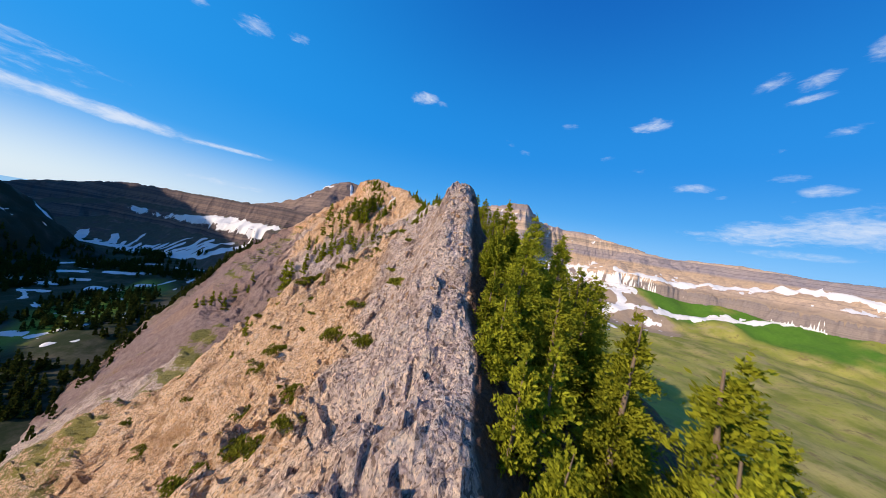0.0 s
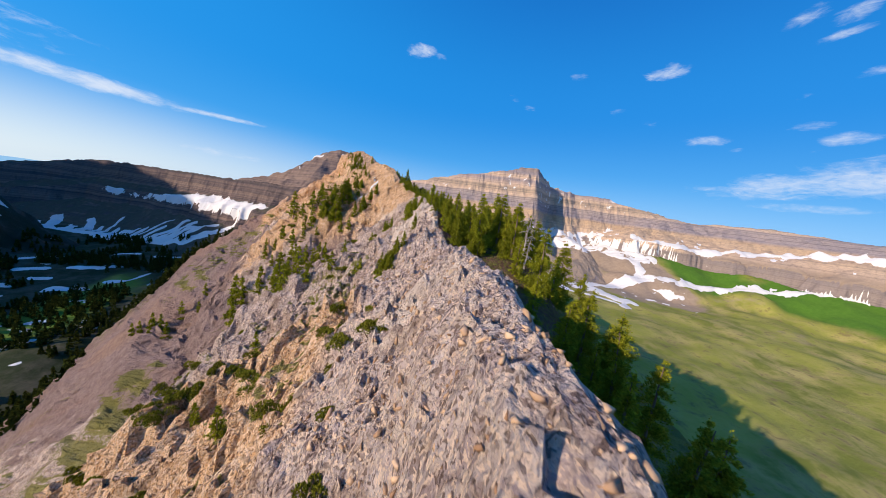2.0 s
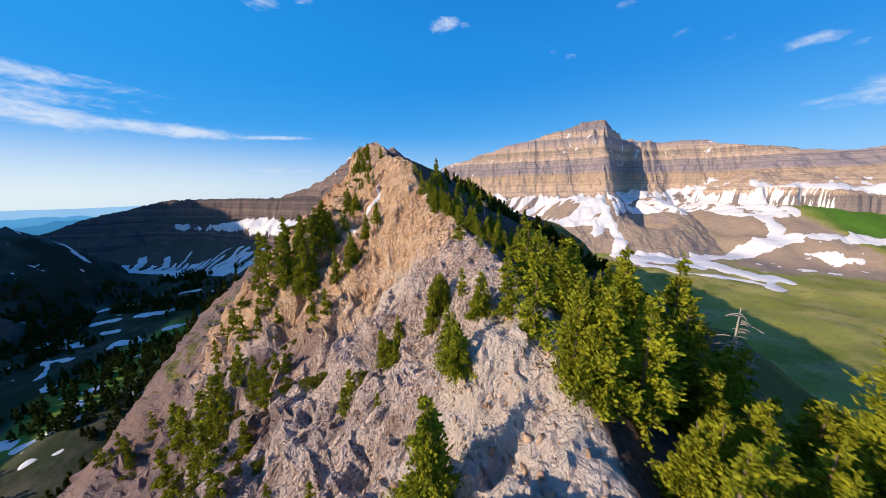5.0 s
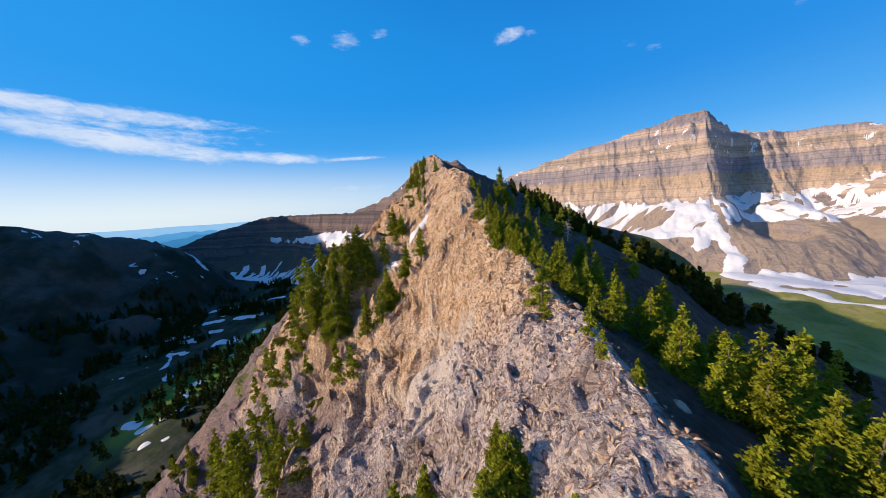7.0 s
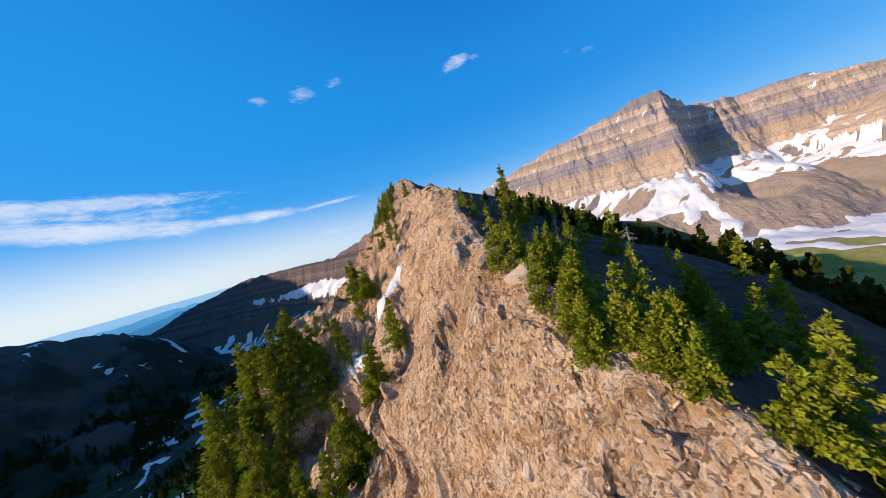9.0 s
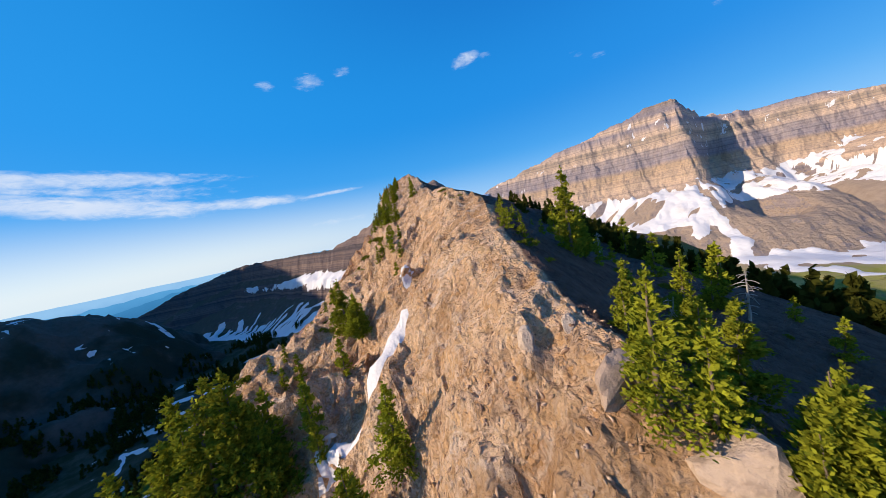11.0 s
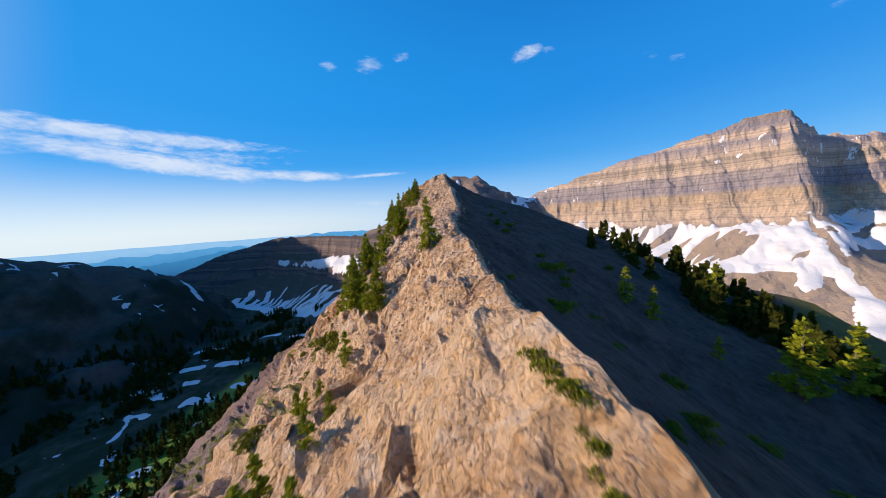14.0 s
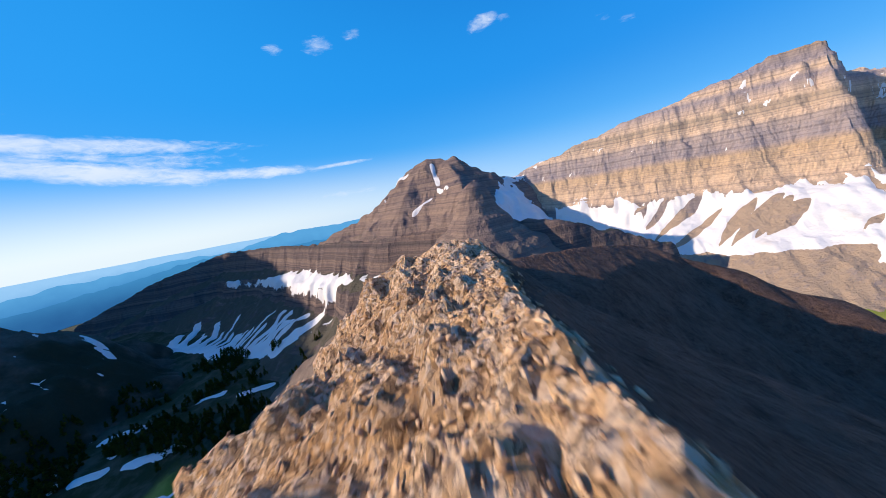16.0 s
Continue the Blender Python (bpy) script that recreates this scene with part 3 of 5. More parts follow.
_tan, _grey = rgb(0.62, 0.455, 0.335), rgb(0.285, 0.25, 0.285)
BEDS = [(0.0, rgb(0.24, 0.2, 0.205)), (0.085, rgb(0.22, 0.185, 0.19)), (0.125, _tan), (0.33, rgb(0.48, 0.34, 0.22)), (0.37, _grey), (0.49, rgb(0.35, 0.29, 0.28)), (0.52, _tan), (0.60, rgb(0.34, 0.27, 0.21)), (0.64, _tan), (0.73, _grey), (0.78, _tan),
        (0.84, _grey), (0.91, rgb(0.27, 0.22, 0.21)), (0.94, rgb(0.50, 0.33, 0.19))]
M_RIDGE = material("ridge rock", ridge_rock)
M_BIG = material("banded limestone", lambda n: banded_rock(n, rgb(0.30, 0.25, 0.24), rgb(0.52, 0.40, 0.29), rgb(0.15, 0.125, 0.125), 0.085, rgb(0.36, 0.27, 0.20), BEDS))
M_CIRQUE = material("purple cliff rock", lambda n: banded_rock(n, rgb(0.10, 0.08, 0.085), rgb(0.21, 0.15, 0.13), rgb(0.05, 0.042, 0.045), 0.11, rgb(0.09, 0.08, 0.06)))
M_BACK = material("brown peak rock", lambda n: banded_rock(n, rgb(0.17, 0.125, 0.12), rgb(0.28, 0.20, 0.16), rgb(0.09, 0.075, 0.075), 0.11, rgb(0.2, 0.15, 0.12)))
M_MEADOW = material("meadow", meadow_ground)
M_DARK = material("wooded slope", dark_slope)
M_SNOW = material("old snow", snow_surface)



# ---- ground and mountains ----
def grid_mesh(name, X, Y, Z, mat, colors=None, smooth=True):
    """A sheet from arrays of one shape."""
    r, c = X.shape
    me = bpy.data.meshes.new(name)
    co = np.stack([X, Y, Z], -1).reshape(-1, 3)
    i = np.arange(r * c).reshape(r, c)
    q = np.stack([i[:-1, :-1], i[:-1, 1:], i[1:, 1:], i[1:, :-1]], -1).reshape(-1, 4)
    me.vertices.add(len(co))
    me.vertices.foreach_set("co", co.ravel())
    me.loops.add(q.size)
    me.loops.foreach_set("vertex_index", q.ravel())
    me.polygons.add(len(q))
    me.polygons.foreach_set("loop_start", np.arange(0, q.size, 4))
    me.polygons.foreach_set("use_smooth", np.full(len(q), smooth))
    me.update()
    if colors is not None:
        at = me.color_attributes.new("kind", "FLOAT_COLOR", "POINT")
        at.data.foreach_set("color", colors.reshape(-1, 4).ravel() if colors.shape[-1] == 4 else np.concatenate([colors.reshape(-1, 3), np.ones((r * c, 1))], 1).ravel())
    me.materials.append(mat)
    return new(name, me)


def paint(ob, name, values):
    """One more colour attribute on a sheet: red, green and blue carry three amounts."""
    v = values.reshape(-1, 3)
    at = ob.data.color_attributes.new(name, "FLOAT_COLOR", "POINT")
    at.data.foreach_set("color", np.concatenate([v, np.ones((len(v), 1))], 1).ravel())


def spaced(*parts):
    """Numbers in stretches of (start, end, pitch)."""
    out = [np.arange(a, b, s) for a, b, s in parts]
    return np.concatenate(out + [[parts[-1][1]]])


# the valley floor reaches the horizon
xs = spaced((-4600, -800, 120), (-800, -150, 6), (-150, 40, 10), (40, 560, 5), (560, 1000, 20), (1000, 4600, 120))
ys = spaced((-4000, -300, 120), (-300, 60, 12), (60, 640, 5), (640, 1000, 20), (1000, 4700, 120))
X, Y = np.meshgrid(xs, ys)
Z = valley_height(X, Y)
slope = tent(X, Y, EAST, [0, 116, 200], [72, 74, 112], 9.0, 64)
lush = np.clip(1.0 * bell(X + 0.25 * (Y - 180), -228, 26) * bell(Y, 215, 75) + step(slope - Z, -2.5, 0.0) * step(slope, -46, -40) * step(X, 330, 352) + 0.5 * bell(X, 60, 45) * bell(Y, 430, 40), 0, 1)
bare = np.clip(0.75 * step(Y, 330, 400) * step(X, 60, 140) * (1 - step(X, 300, 360)) + 0.3 * step(X, 200, 330) + 0.3 * step(-X, 100, 500) - 1.2 * lush, 0, 1)
VALLEY = (X, Y, Z)
# dark floor painted over the shaded left valley, thinner on its green strip
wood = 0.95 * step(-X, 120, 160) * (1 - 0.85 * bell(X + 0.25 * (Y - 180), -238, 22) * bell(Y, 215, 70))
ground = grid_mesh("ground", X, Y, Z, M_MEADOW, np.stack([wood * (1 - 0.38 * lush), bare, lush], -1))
tagged(ground, "wide alpine valley floor of grass and bare stony earth", "ground", kind="structure")

# the near ridge
side = np.concatenate([[0], np.cumsum(np.interp(np.arange(170), [0, 40, 80, 120, 169], [0.24, 0.3, 0.55, 1.6, 6.0]))])
us = np.concatenate([-side[side < 235][::-1], side[1:][side[1:] < 135]])
vs = spaced((-30, 95, 0.42), (95, 228, 0.27), (228, 330, 1.2))
U, V = np.meshgrid(us, vs)
X = crest_x(V) + U
Z = ridge_height(X, V)
push = step(-U, 1.0, 8.0) * (0.35 + step(fbm(X / 17, V / 17, 3, 51), -0.25, 0.5))
X2 = X + push * 0.8 * fbm(V / 2.2, Z / 3.5, 3, 57)
Y2 = V + push * 0.8 * fbm(X / 2.2, Z / 3.5, 3, 58)
left = np.maximum(-U, 0)
tan = 0.12 * step(left, 6, 26) + 0.75 * bell(V, 138, 16) + 0.35 * bell(V, 119, 7) + 0.6 * bell(V, 196, 18) + 0.35 * bell(V, 158, 8) + 0.35 * (1 - step(V, 20, 36)) * step(left, 2, 8)
tan = tan - 0.7 * step(left, 9, 16) * bell(V, 106, 22) - 0.3 * step(left, 20, 34) + 0.30 * step(V, 124, 134) + 0.85 * step(left, 7, 14) * (1 - step(V, 66, 88)) - 0.25 * bell(V, 171, 6) - 0.25 * step(U, 1, 6) + 0.25 * fbm(X / 20, V / 20, 3, 101)
tan = tan + 0.4 * bell(V, 205, 14) * step(left, 0, 2) + 0.45 * step(V, 118, 130) * (1 - 0.6 * step(left, 22, 34)) + 0.32 * (1 - step(V, 30, 42)) - 0.4 * step(left, 34, 50) * step(V, 80, 110) + 0.3 * step(left, 20, 40) * (1 - step(V, 80, 100))
rust = 0.42 * bell(V, 200, 12) * step(left, 1.5, 5) + 0.3 * step(V, 124, 134) + 0.45 * bell(V, 119, 7) * step(left, 3, 8) + 0.25 * bell(V, 30, 9) + 0.12
grass = 0.30 * step(fbm(X / 13, V / 13, 3, 103), 0.0, 0.6) * step(left, 3, 12) * (1 - 0.6 * bell(V, 140, 22)) + 0.32 * bell(V, 90, 10) * step(left, 1, 4) + 0.2 * bell(V, 104, 10) * bell(left, 12, 8) - 0.1 * step(V, 180, 195)
dz = np.hypot(*np.gradient(ridge_height(X, V), vs, axis=0)[None], 0 * Z)
ledge = 1 - step(np.abs(np.gradient(Z, axis=1) / np.gradient(X, axis=1)) + 0.5 * dz, 0.35, 0.9)
grass = grass + 0.8 * ledge * step(left, 6, 14) * step(fbm(X / 16, V / 16, 3, 104), -0.4, 0.2) * (1 - 0.9 * bell(V, 140, 14)) - 0.1
grass = grass + 0.3 * bell(V, 98, 9) * bell(left, 4.5, 3) + 0.3 * step(left, 30, 50)
grass = grass + 0.62 * step(U, 2.5, 7) * (1 - step(V, 100, 128)) + 0.8 * step(U, 40 + 0.3 * np.maximum(V - 100, 0), 62 + 0.3 * np.maximum(V - 100, 0))
tan = tan + 0.5 * step(U, 2, 8) * step(V, 118, 140)
rust = rust + 0.1 * step(U, 2, 8)
# fourth amount: the shade-darkened scree, painted right of the crest
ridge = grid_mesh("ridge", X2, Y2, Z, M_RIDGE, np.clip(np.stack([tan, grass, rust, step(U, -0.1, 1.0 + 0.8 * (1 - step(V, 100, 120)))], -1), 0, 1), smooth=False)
pale = 0.9 * bell(V, 99, 8) * bell(U, -1.5, 3.0) + 0.75 * bell(V, 93, 12) * bell(U, 0.6, 1.3) + 0.3 * bell(V, 148, 8) * bell(U, -1.5, 2.2) + 0.5 * bell(V, 55, 14) * bell(U, -2, 3.5)
pale = pale + 0.5 * bell(V, 124, 7) * bell(U, -8, 4) + 0.35 * step(fbm(X / 8, V / 8, 3, 106), 0.25, 0.7) * step(left, 2, 6)
pale = pale + 0.5 * bell(V, 92, 12) * bell(U, -6, 7)
plum = 0.9 * step(left, 44, 62) * step(V, 95, 125) + 0.6 * bell(V, 112, 14) * bell(left, 30, 12) + 0.3 * step(fbm(X / 18, V / 18, 3, 107), 0.2, 0.7)
olive = step(fbm(X / 11, V / 11, 3, 108), -0.2, 0.4)
paint(ridge, "tone", np.clip(np.stack([pale, plum, olive], -1), 0, 1))
RIDGE_Z = Z
tagged(ridge, "narrow rocky mountain ridge of grey and tan broken rock", "ridge", kind="structure")


def patch(name, fn, x0, x1, y0, y1, pitch, mat, label, sink=10.0, smooth=True):
    """A mountain as a sheet of its own, left out where it lies well below the valley floor."""
    X, Y = np.meshgrid(np.arange(x0, x1 + 0.1, pitch), np.arange(y0, y1 + 0.1, pitch))
    Z = fn(X, Y)
    Z = np.maximum(Z, valley_height(X, Y) - sink)
    MAPS[name] = (X, Y, Z)
    ob = grid_mesh(name, X, Y, Z, mat, smooth=smooth)
    return tagged(ob, label, "mountain", kind="structure")


MAPS = {}
patch("mountain_banded", wall_height, -180, 402, 340, 660, 1.4, M_BIG, "sunlit mountain wall of banded grey and tan cliffs", smooth=False)
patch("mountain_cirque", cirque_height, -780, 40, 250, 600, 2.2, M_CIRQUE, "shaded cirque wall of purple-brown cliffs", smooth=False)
patch("mountain_peak", back_height, -440, 20, 280, 640, 2.0, M_BACK, "brown rocky peak behind the ridge", smooth=False)
patch("mountain_east", wall_height, 400, 900, -120, 700, 2.8, M_BIG, "rounded tan stony hills above a low cliff")
patch("mountain_west", west_height, -1700, -760, -860, 220, 12.0, M_DARK, "high dark mountain out of view, added to shade the valley")
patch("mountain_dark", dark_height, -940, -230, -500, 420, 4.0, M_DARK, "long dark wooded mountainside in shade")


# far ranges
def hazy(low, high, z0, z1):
    """Far land behind many kilometres of air, paler with distance; this haze is painted as glow."""
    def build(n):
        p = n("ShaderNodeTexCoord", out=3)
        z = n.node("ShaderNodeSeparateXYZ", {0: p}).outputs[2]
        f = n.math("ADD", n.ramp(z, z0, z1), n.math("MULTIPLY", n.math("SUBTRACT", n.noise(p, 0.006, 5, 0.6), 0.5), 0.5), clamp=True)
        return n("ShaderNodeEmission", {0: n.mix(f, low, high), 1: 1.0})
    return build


def far_range(name, dist, az0, az1, base, tops, rough, seed, mat, label):
    """A row of far mountains whose mean height follows tops, (degrees, height) places."""
    deg = np.linspace(az0, az1, 420)
    A, K = np.meshgrid(np.radians(deg), np.linspace(0, 1, 4))
    D = np.degrees(A)
    crest = np.interp(D, [t[0] for t in tops], [t[1] for t in tops]) + rough * (1.6 * ridged(D / 7, 0 * D, 4, seed) - 1.0 + 0.4 * fbm(D / 1.3, 0 * D, 3, seed + 1))
    Z = base + (crest - base) * K
    R = dist + 400 * K
    ob = grid_mesh(name, R * np.sin(A), R * np.cos(A), Z, mat)
    return tagged(ob, label, "mountains", kind="structure")


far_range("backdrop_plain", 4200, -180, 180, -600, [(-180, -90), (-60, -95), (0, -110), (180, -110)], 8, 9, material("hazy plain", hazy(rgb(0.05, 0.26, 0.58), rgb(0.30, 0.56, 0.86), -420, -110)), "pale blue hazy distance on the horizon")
far_range("backdrop_range", 3700, -120, 10, -600, [(-120, -190), (-80, -190), (-66, -150), (-59, -175), (-54, -140), (-49, -70), (-43, -75), (-30, -80), (10, -120)], 30, 7, material("hazy far range", hazy(rgb(0.03, 0.17, 0.44), rgb(0.10, 0.36, 0.68), -420, -120)), "hazy blue mountain ranges on the horizon")
far_range("backdrop_foothills", 2400, -120, -20, -500, [(-120, -185), (-75, -185), (-64, -130), (-58, -100), (-54, -140), (-20, -150)], 26, 17, material("hazy foothills", hazy(rgb(0.02, 0.11, 0.30), rgb(0.05, 0.24, 0.50), -300, -128)), "wooded foothills far away in painted dark blue haze")

# ---- snow left in hollows and on benches ----
from mathutils.bvhtree import BVHTree


def sample(sheet, x, y):
    """Height of a grid sheet at any places, far down outside it."""
    X, Y, Z = sheet
    gx, gy = X[0], Y[:, 0]
    i = np.clip(np.searchsorted(gx, x) - 1, 0, len(gx) - 2)
    j = np.clip(np.searchsorted(gy, y) - 1, 0, len(gy) - 2)
    fx, fy = np.clip((x - gx[i]) / (gx[i + 1] - gx[i]), 0, 1), np.clip((y - gy[j]) / (gy[j + 1] - gy[j]), 0, 1)
    z = (Z[j, i] * (1 - fx) + Z[j, i + 1] * fx) * (1 - fy) + (Z[j + 1, i] * (1 - fx) + Z[j + 1, i + 1] * fx) * fy
    out = (x < gx[0] - 0.1) | (x > gx[-1] + 0.1) | (y < gy[0] - 0.1) | (y > gy[-1] + 0.1)
    return np.where(out, -1e4, z)


def trim(ob, low):
    """Takes away the faces whose corners are all marked: bare ground needs no snow over it."""
    bm = bmesh.new()
    bm.from_mesh(ob.data)
    bmesh.ops.delete(bm, geom=[f for f in bm.faces if all(low[v.index] for v in f.verts)], context="FACES")
    bm.to_mesh(ob.data)
    bm.free()


def snow_sheet(name, sheets, box, pitch, cover, thick, label):
    """Snow that follows the ground; where cover is below nought it dips under the surface, which gives its edge."""
    X, Y = np.meshgrid(np.arange(box[0], box[1] + 0.1, pitch), np.arange(box[2], box[3] + 0.1, pitch))
    Z = np.max([sample(q, X, Y) for q in sheets], axis=0)
    c = np.clip(cover(X, Y, Z), -1.5, 1.0)
    ob = grid_mesh(name, X, Y, Z + thick * c, M_SNOW)
    trim(ob, (c < -1.2).ravel())
    return tagged(ob, label, "snow", kind="structure")


def banks(x, y, places, soft=3.0):
    """Cover of long drifts: each from one place to another with a half width."""
    best = np.full(np.shape(x), -9.0)
    for x0, y0, x1, y1, w in places:
        best = np.maximum(best, (w - along(x, y, [(x0, y0), (x1, y1)])) / soft)
    return best


# scree tongues that melt out of the apron: head, foot and half width
TONGUES = [(19, 529, 2, 515, 4.5), (59, 524, 18, 499, 4.0), (66, 510, 25, 484, 3.2), (84, 504, 52, 478, 4.6), (97, 500, 58, 474, 5.0), (105, 490, 76, 473, 5.5), (100, 496, 70, 473, 4.5), (38, 528, 12, 510, 2.4), (126, 468, 112, 460, 2.2)]


def apron_snow(x, y, z):
    """Snow below the banded wall with tongues of scree, and a full field right of its buttress."""
    n1 = fbm(x / 26, y / 26, 4, 201)
    n2 = fbm(x / 5, y / 5, 3, 202)
    spike = 9 * ridged(x / 11, 0 * y, 2, 207) + 3 * n2
    west = np.minimum((4 + spike - z) / 2.5, (z + 29 + 0.05 * (60 - x) + 3 * n1) / 2.0)
    west = np.minimum(west, (136 - x + 2 * n2) / 3)
    for x0, y0, x1, y1, w in TONGUES:
        dx, dy = x1 - x0, y1 - y0
        t = ((x - x0) * dx + (y - y0) * dy) / (dx * dx + dy * dy)
        d = np.abs((x - x0) * dy - (y - y0) * dx) / math.hypot(dx, dy)
        r = w * np.clip(np.minimum(3.0 * (t + 0.05), 2.2 * (1.05 - t)), 0, 1) ** 0.7 + 0.8 * n2 - 0.2
        west = np.minimum(west, np.where((t > -0.1) & (t < 1.1), (d - r) / 1.4, 1.0))
    field = np.minimum(np.minimum((13 + 6 * n1 + 3 * n2 - z) / 2.5, (z + 15 + 4 * n1) / 2.5), (x - 140 - 2 * n2) / 3)
    field = np.minimum(field, (330 + 14 * n1 - x) / 6)
    field = np.minimum(field, (along(x, y, [(150, 505), (178, 508)]) - 5 - 2 * n2) / 2)
    field = np.minimum(field, 1.2 - 5 * step(fbm(x / 9, y / 6, 3, 209), 0.42, 0.6))
    return np.maximum(west, field) + 0.25 * n2


def bench_snow(x, y, z):
    n1 = fbm(x / 40, y / 40, 4, 211)
    n2 = fbm(x / 12, y / 12, 4, 212)
    line = banks(x, y, [(318, 515, 330, 503, 9), (330, 503, 362, 487, 8), (362, 487, 408, 478, 7), (408, 478, 460, 466, 6), (460, 466, 530, 410, 7), (530, 410, 600, 310, 9)], 3.5)
    return np.maximum(np.minimum(line + 1.3 * n2, (z - 6 - n2) / 1.5), np.minimum((z - 13 - 3 * n2) / 2, (22 + 12 * n1 - z) / 6) * 0.6 + 1.6 * n2 - 1.0)


def high_patches(x, y, z):
    return 3.6 * (fbm(x / 8, y / 4, 4, 214) - 0.86) + 0.3 * step(z, 70, 95) - 2.5 * step(z, 100, 108) * step(x, -40, 0) - 0.9 * (1 - step(z, 45, 70)) + 0.9 * step(-x, 40, 90)


def peak_patches(x, y, z):
    n2 = fbm(x / 6, y / 6, 3, 218)
    return banks(x, y, [(-191, 532, -180, 514, 2.6), (-178, 508, -158, 482, 1.8), (-184, 497, -200, 480, 2.0), (-241, 532, -226, 531, 3.4), (-262, 528, -258, 524, 1)], 1.2) + 0.6 * n2


def saddle_snow(x, y, z):
    n1 = fbm(x / 14, y / 14, 4, 216)
    edge = np.minimum(np.minimum((14 - x) / 8, (x + 118 - 6 * n1) / 4), np.minimum((y - 480) / 8, (640 - y) / 8))
    edge = np.minimum(edge, (along(x, y, [(-85, 575), (-50, 560)]) - 15 - 8 * n1) / 4)
    return np.minimum(np.minimum((30 - 0.45 * (x + 60) - z) / 5 + n1, (z + 30) / 5) * 0.6 + 1.9 * n1 + 0.2, edge)


def cirque_bench(x, y, z):
    n1 = fbm(x / 9, y / 9, 4, 221)
    line = banks(x, y, [(-535, 468, -509, 467, 3), (-505, 467, -460, 464, 6), (-460, 464, -420, 459, 8), (-412, 459, -340, 440, 10), (-340, 440, -268, 417, 12), (-268, 417, -172, 408, 8)], 3.0)
    return np.minimum(line + 0.9 * n1, np.minimum((-15.5 + 3 * n1 - z) / 1.5, (z + 36 + 3 * n1) / 1.5))


def cirque_fan(x, y, z):
    """A shell of snow gullies that run together at its foot."""
    n1 = fbm(x / 12, y / 12, 3, 223)
    dx, dy = x + 405, y - 300
    a, r = np.arctan2(dx, dy), np.hypot(dx, dy)
    k = (a / 0.87) ** 2
    r0, r1 = 66 + 42 * k, 122 + 62 * k
    s = a * 9.0 + 0.35 * fbm(a * 4, r / 60, 2, 224)
    f = np.abs(s - np.floor(s) - 0.5)
    open_ = np.clip((r - r0) / (r1 - r0), 0, 1)
    rib = 0.20 + 0.30 * lattice(np.floor(s), 0 * s, 226)
    tip = r1 * (0.86 + 0.22 * lattice(np.floor(s + 0.5), 0 * s, 228)) - 10 * np.abs(s - np.round(s))
    body = np.minimum((r - r0 - 5 * n1) / 3, (tip + 6 * n1 - r) / 4)
    body = np.minimum(body, (0.5 - rib * step(open_, 0.12, 0.45) - np.abs(0.5 - f) * 1.0 + 0.1) * 7 + 0.8 * n1)
    return np.minimum(body, (0.98 - np.abs(a)) * 20)


VALLEY_DRIFTS = [(-362, 276, -345, 290, 4), (-334, 254, -324, 261, 4), (-310, 268, -296, 278, 3.5), (-294, 282, -286, 286, 3), (-268, 257, -260, 262, 3), (-258, 264, -255, 278, 1.8), (-282, 235, -270, 242, 4),
                 (-335, 225, -326, 231, 4), (-320, 227, -308, 233, 3.5), (-302, 211, -285, 200, 1.6), (-306, 212, -294, 218, 2.2), (-270, 196, -264, 192, 2), (-214, 203, -204, 196, 3), (-240, 195, -236, 199, 2.5),
                 (-224, 163, -216, 178, 2.2), (-240, 162, -232, 166, 2.5), (-208, 158, -200, 163, 1.5), (-250, 300, -246, 285, 2.5), (-312, 246, -304, 250, 2), (-345, 250, -340, 246, 2), (-300, 330, -285, 345, 3), (-330, 318, -318, 326, 3)]


def valley_patches(x, y, z):
    n1 = fbm(x / 6, y / 6, 3, 231)
    speck = 3.2 * (fbm(x / 12, y / 9, 4, 232) - 0.85) - 2.5 * (1 - step(-x, 190, 220) * step(y, 130, 160) * (1 - step(y, 300, 340)) * (1 - step(-x, 330, 350)))
    return np.maximum(banks(x, y, VALLEY_DRIFTS, 1.6) + 1.1 * n1, speck)


def basin_patches(x, y, z):
    n1 = fbm(x / 9, y / 9, 4, 235)
    line = banks(x, y, [(304, 484, 296, 450, 7), (296, 450, 287, 432, 7), (287, 432, 252, 427, 8), (290, 440, 314, 425, 6), (314, 425, 358, 417, 6), (358, 417, 420, 404, 6), (420, 404, 520, 350, 6), (520, 350, 600, 230, 7),
                        (146, 409, 183, 400, 7), (183, 400, 251, 424, 8), (190, 392, 214, 350, 11), (214, 350, 203, 328, 6), (150, 395, 160, 380, 4), (292, 412, 316, 392, 3), (122, 456, 112, 440, 6), (131, 450, 134, 424, 3.5), (134, 424, 124, 404, 6), (124, 402, 178, 382, 11), (128, 384, 152, 368, 7), (150, 360, 196, 348, 4.5)], 3.0)
    speck = 3.0 * (fbm(x / 10, y / 7, 4, 236) - 0.72) - 2.0 * (1 - bell(x, 260, 110) * bell(y, 390, 50))
    return np.maximum(np.minimum(line + 1.5 * n1, (-15 + n1 - z) / 1.5), speck)


def dark_patches(x, y, z):
    return 3.0 * (fbm(x / 22, y / 12, 4, 241) - 0.85)


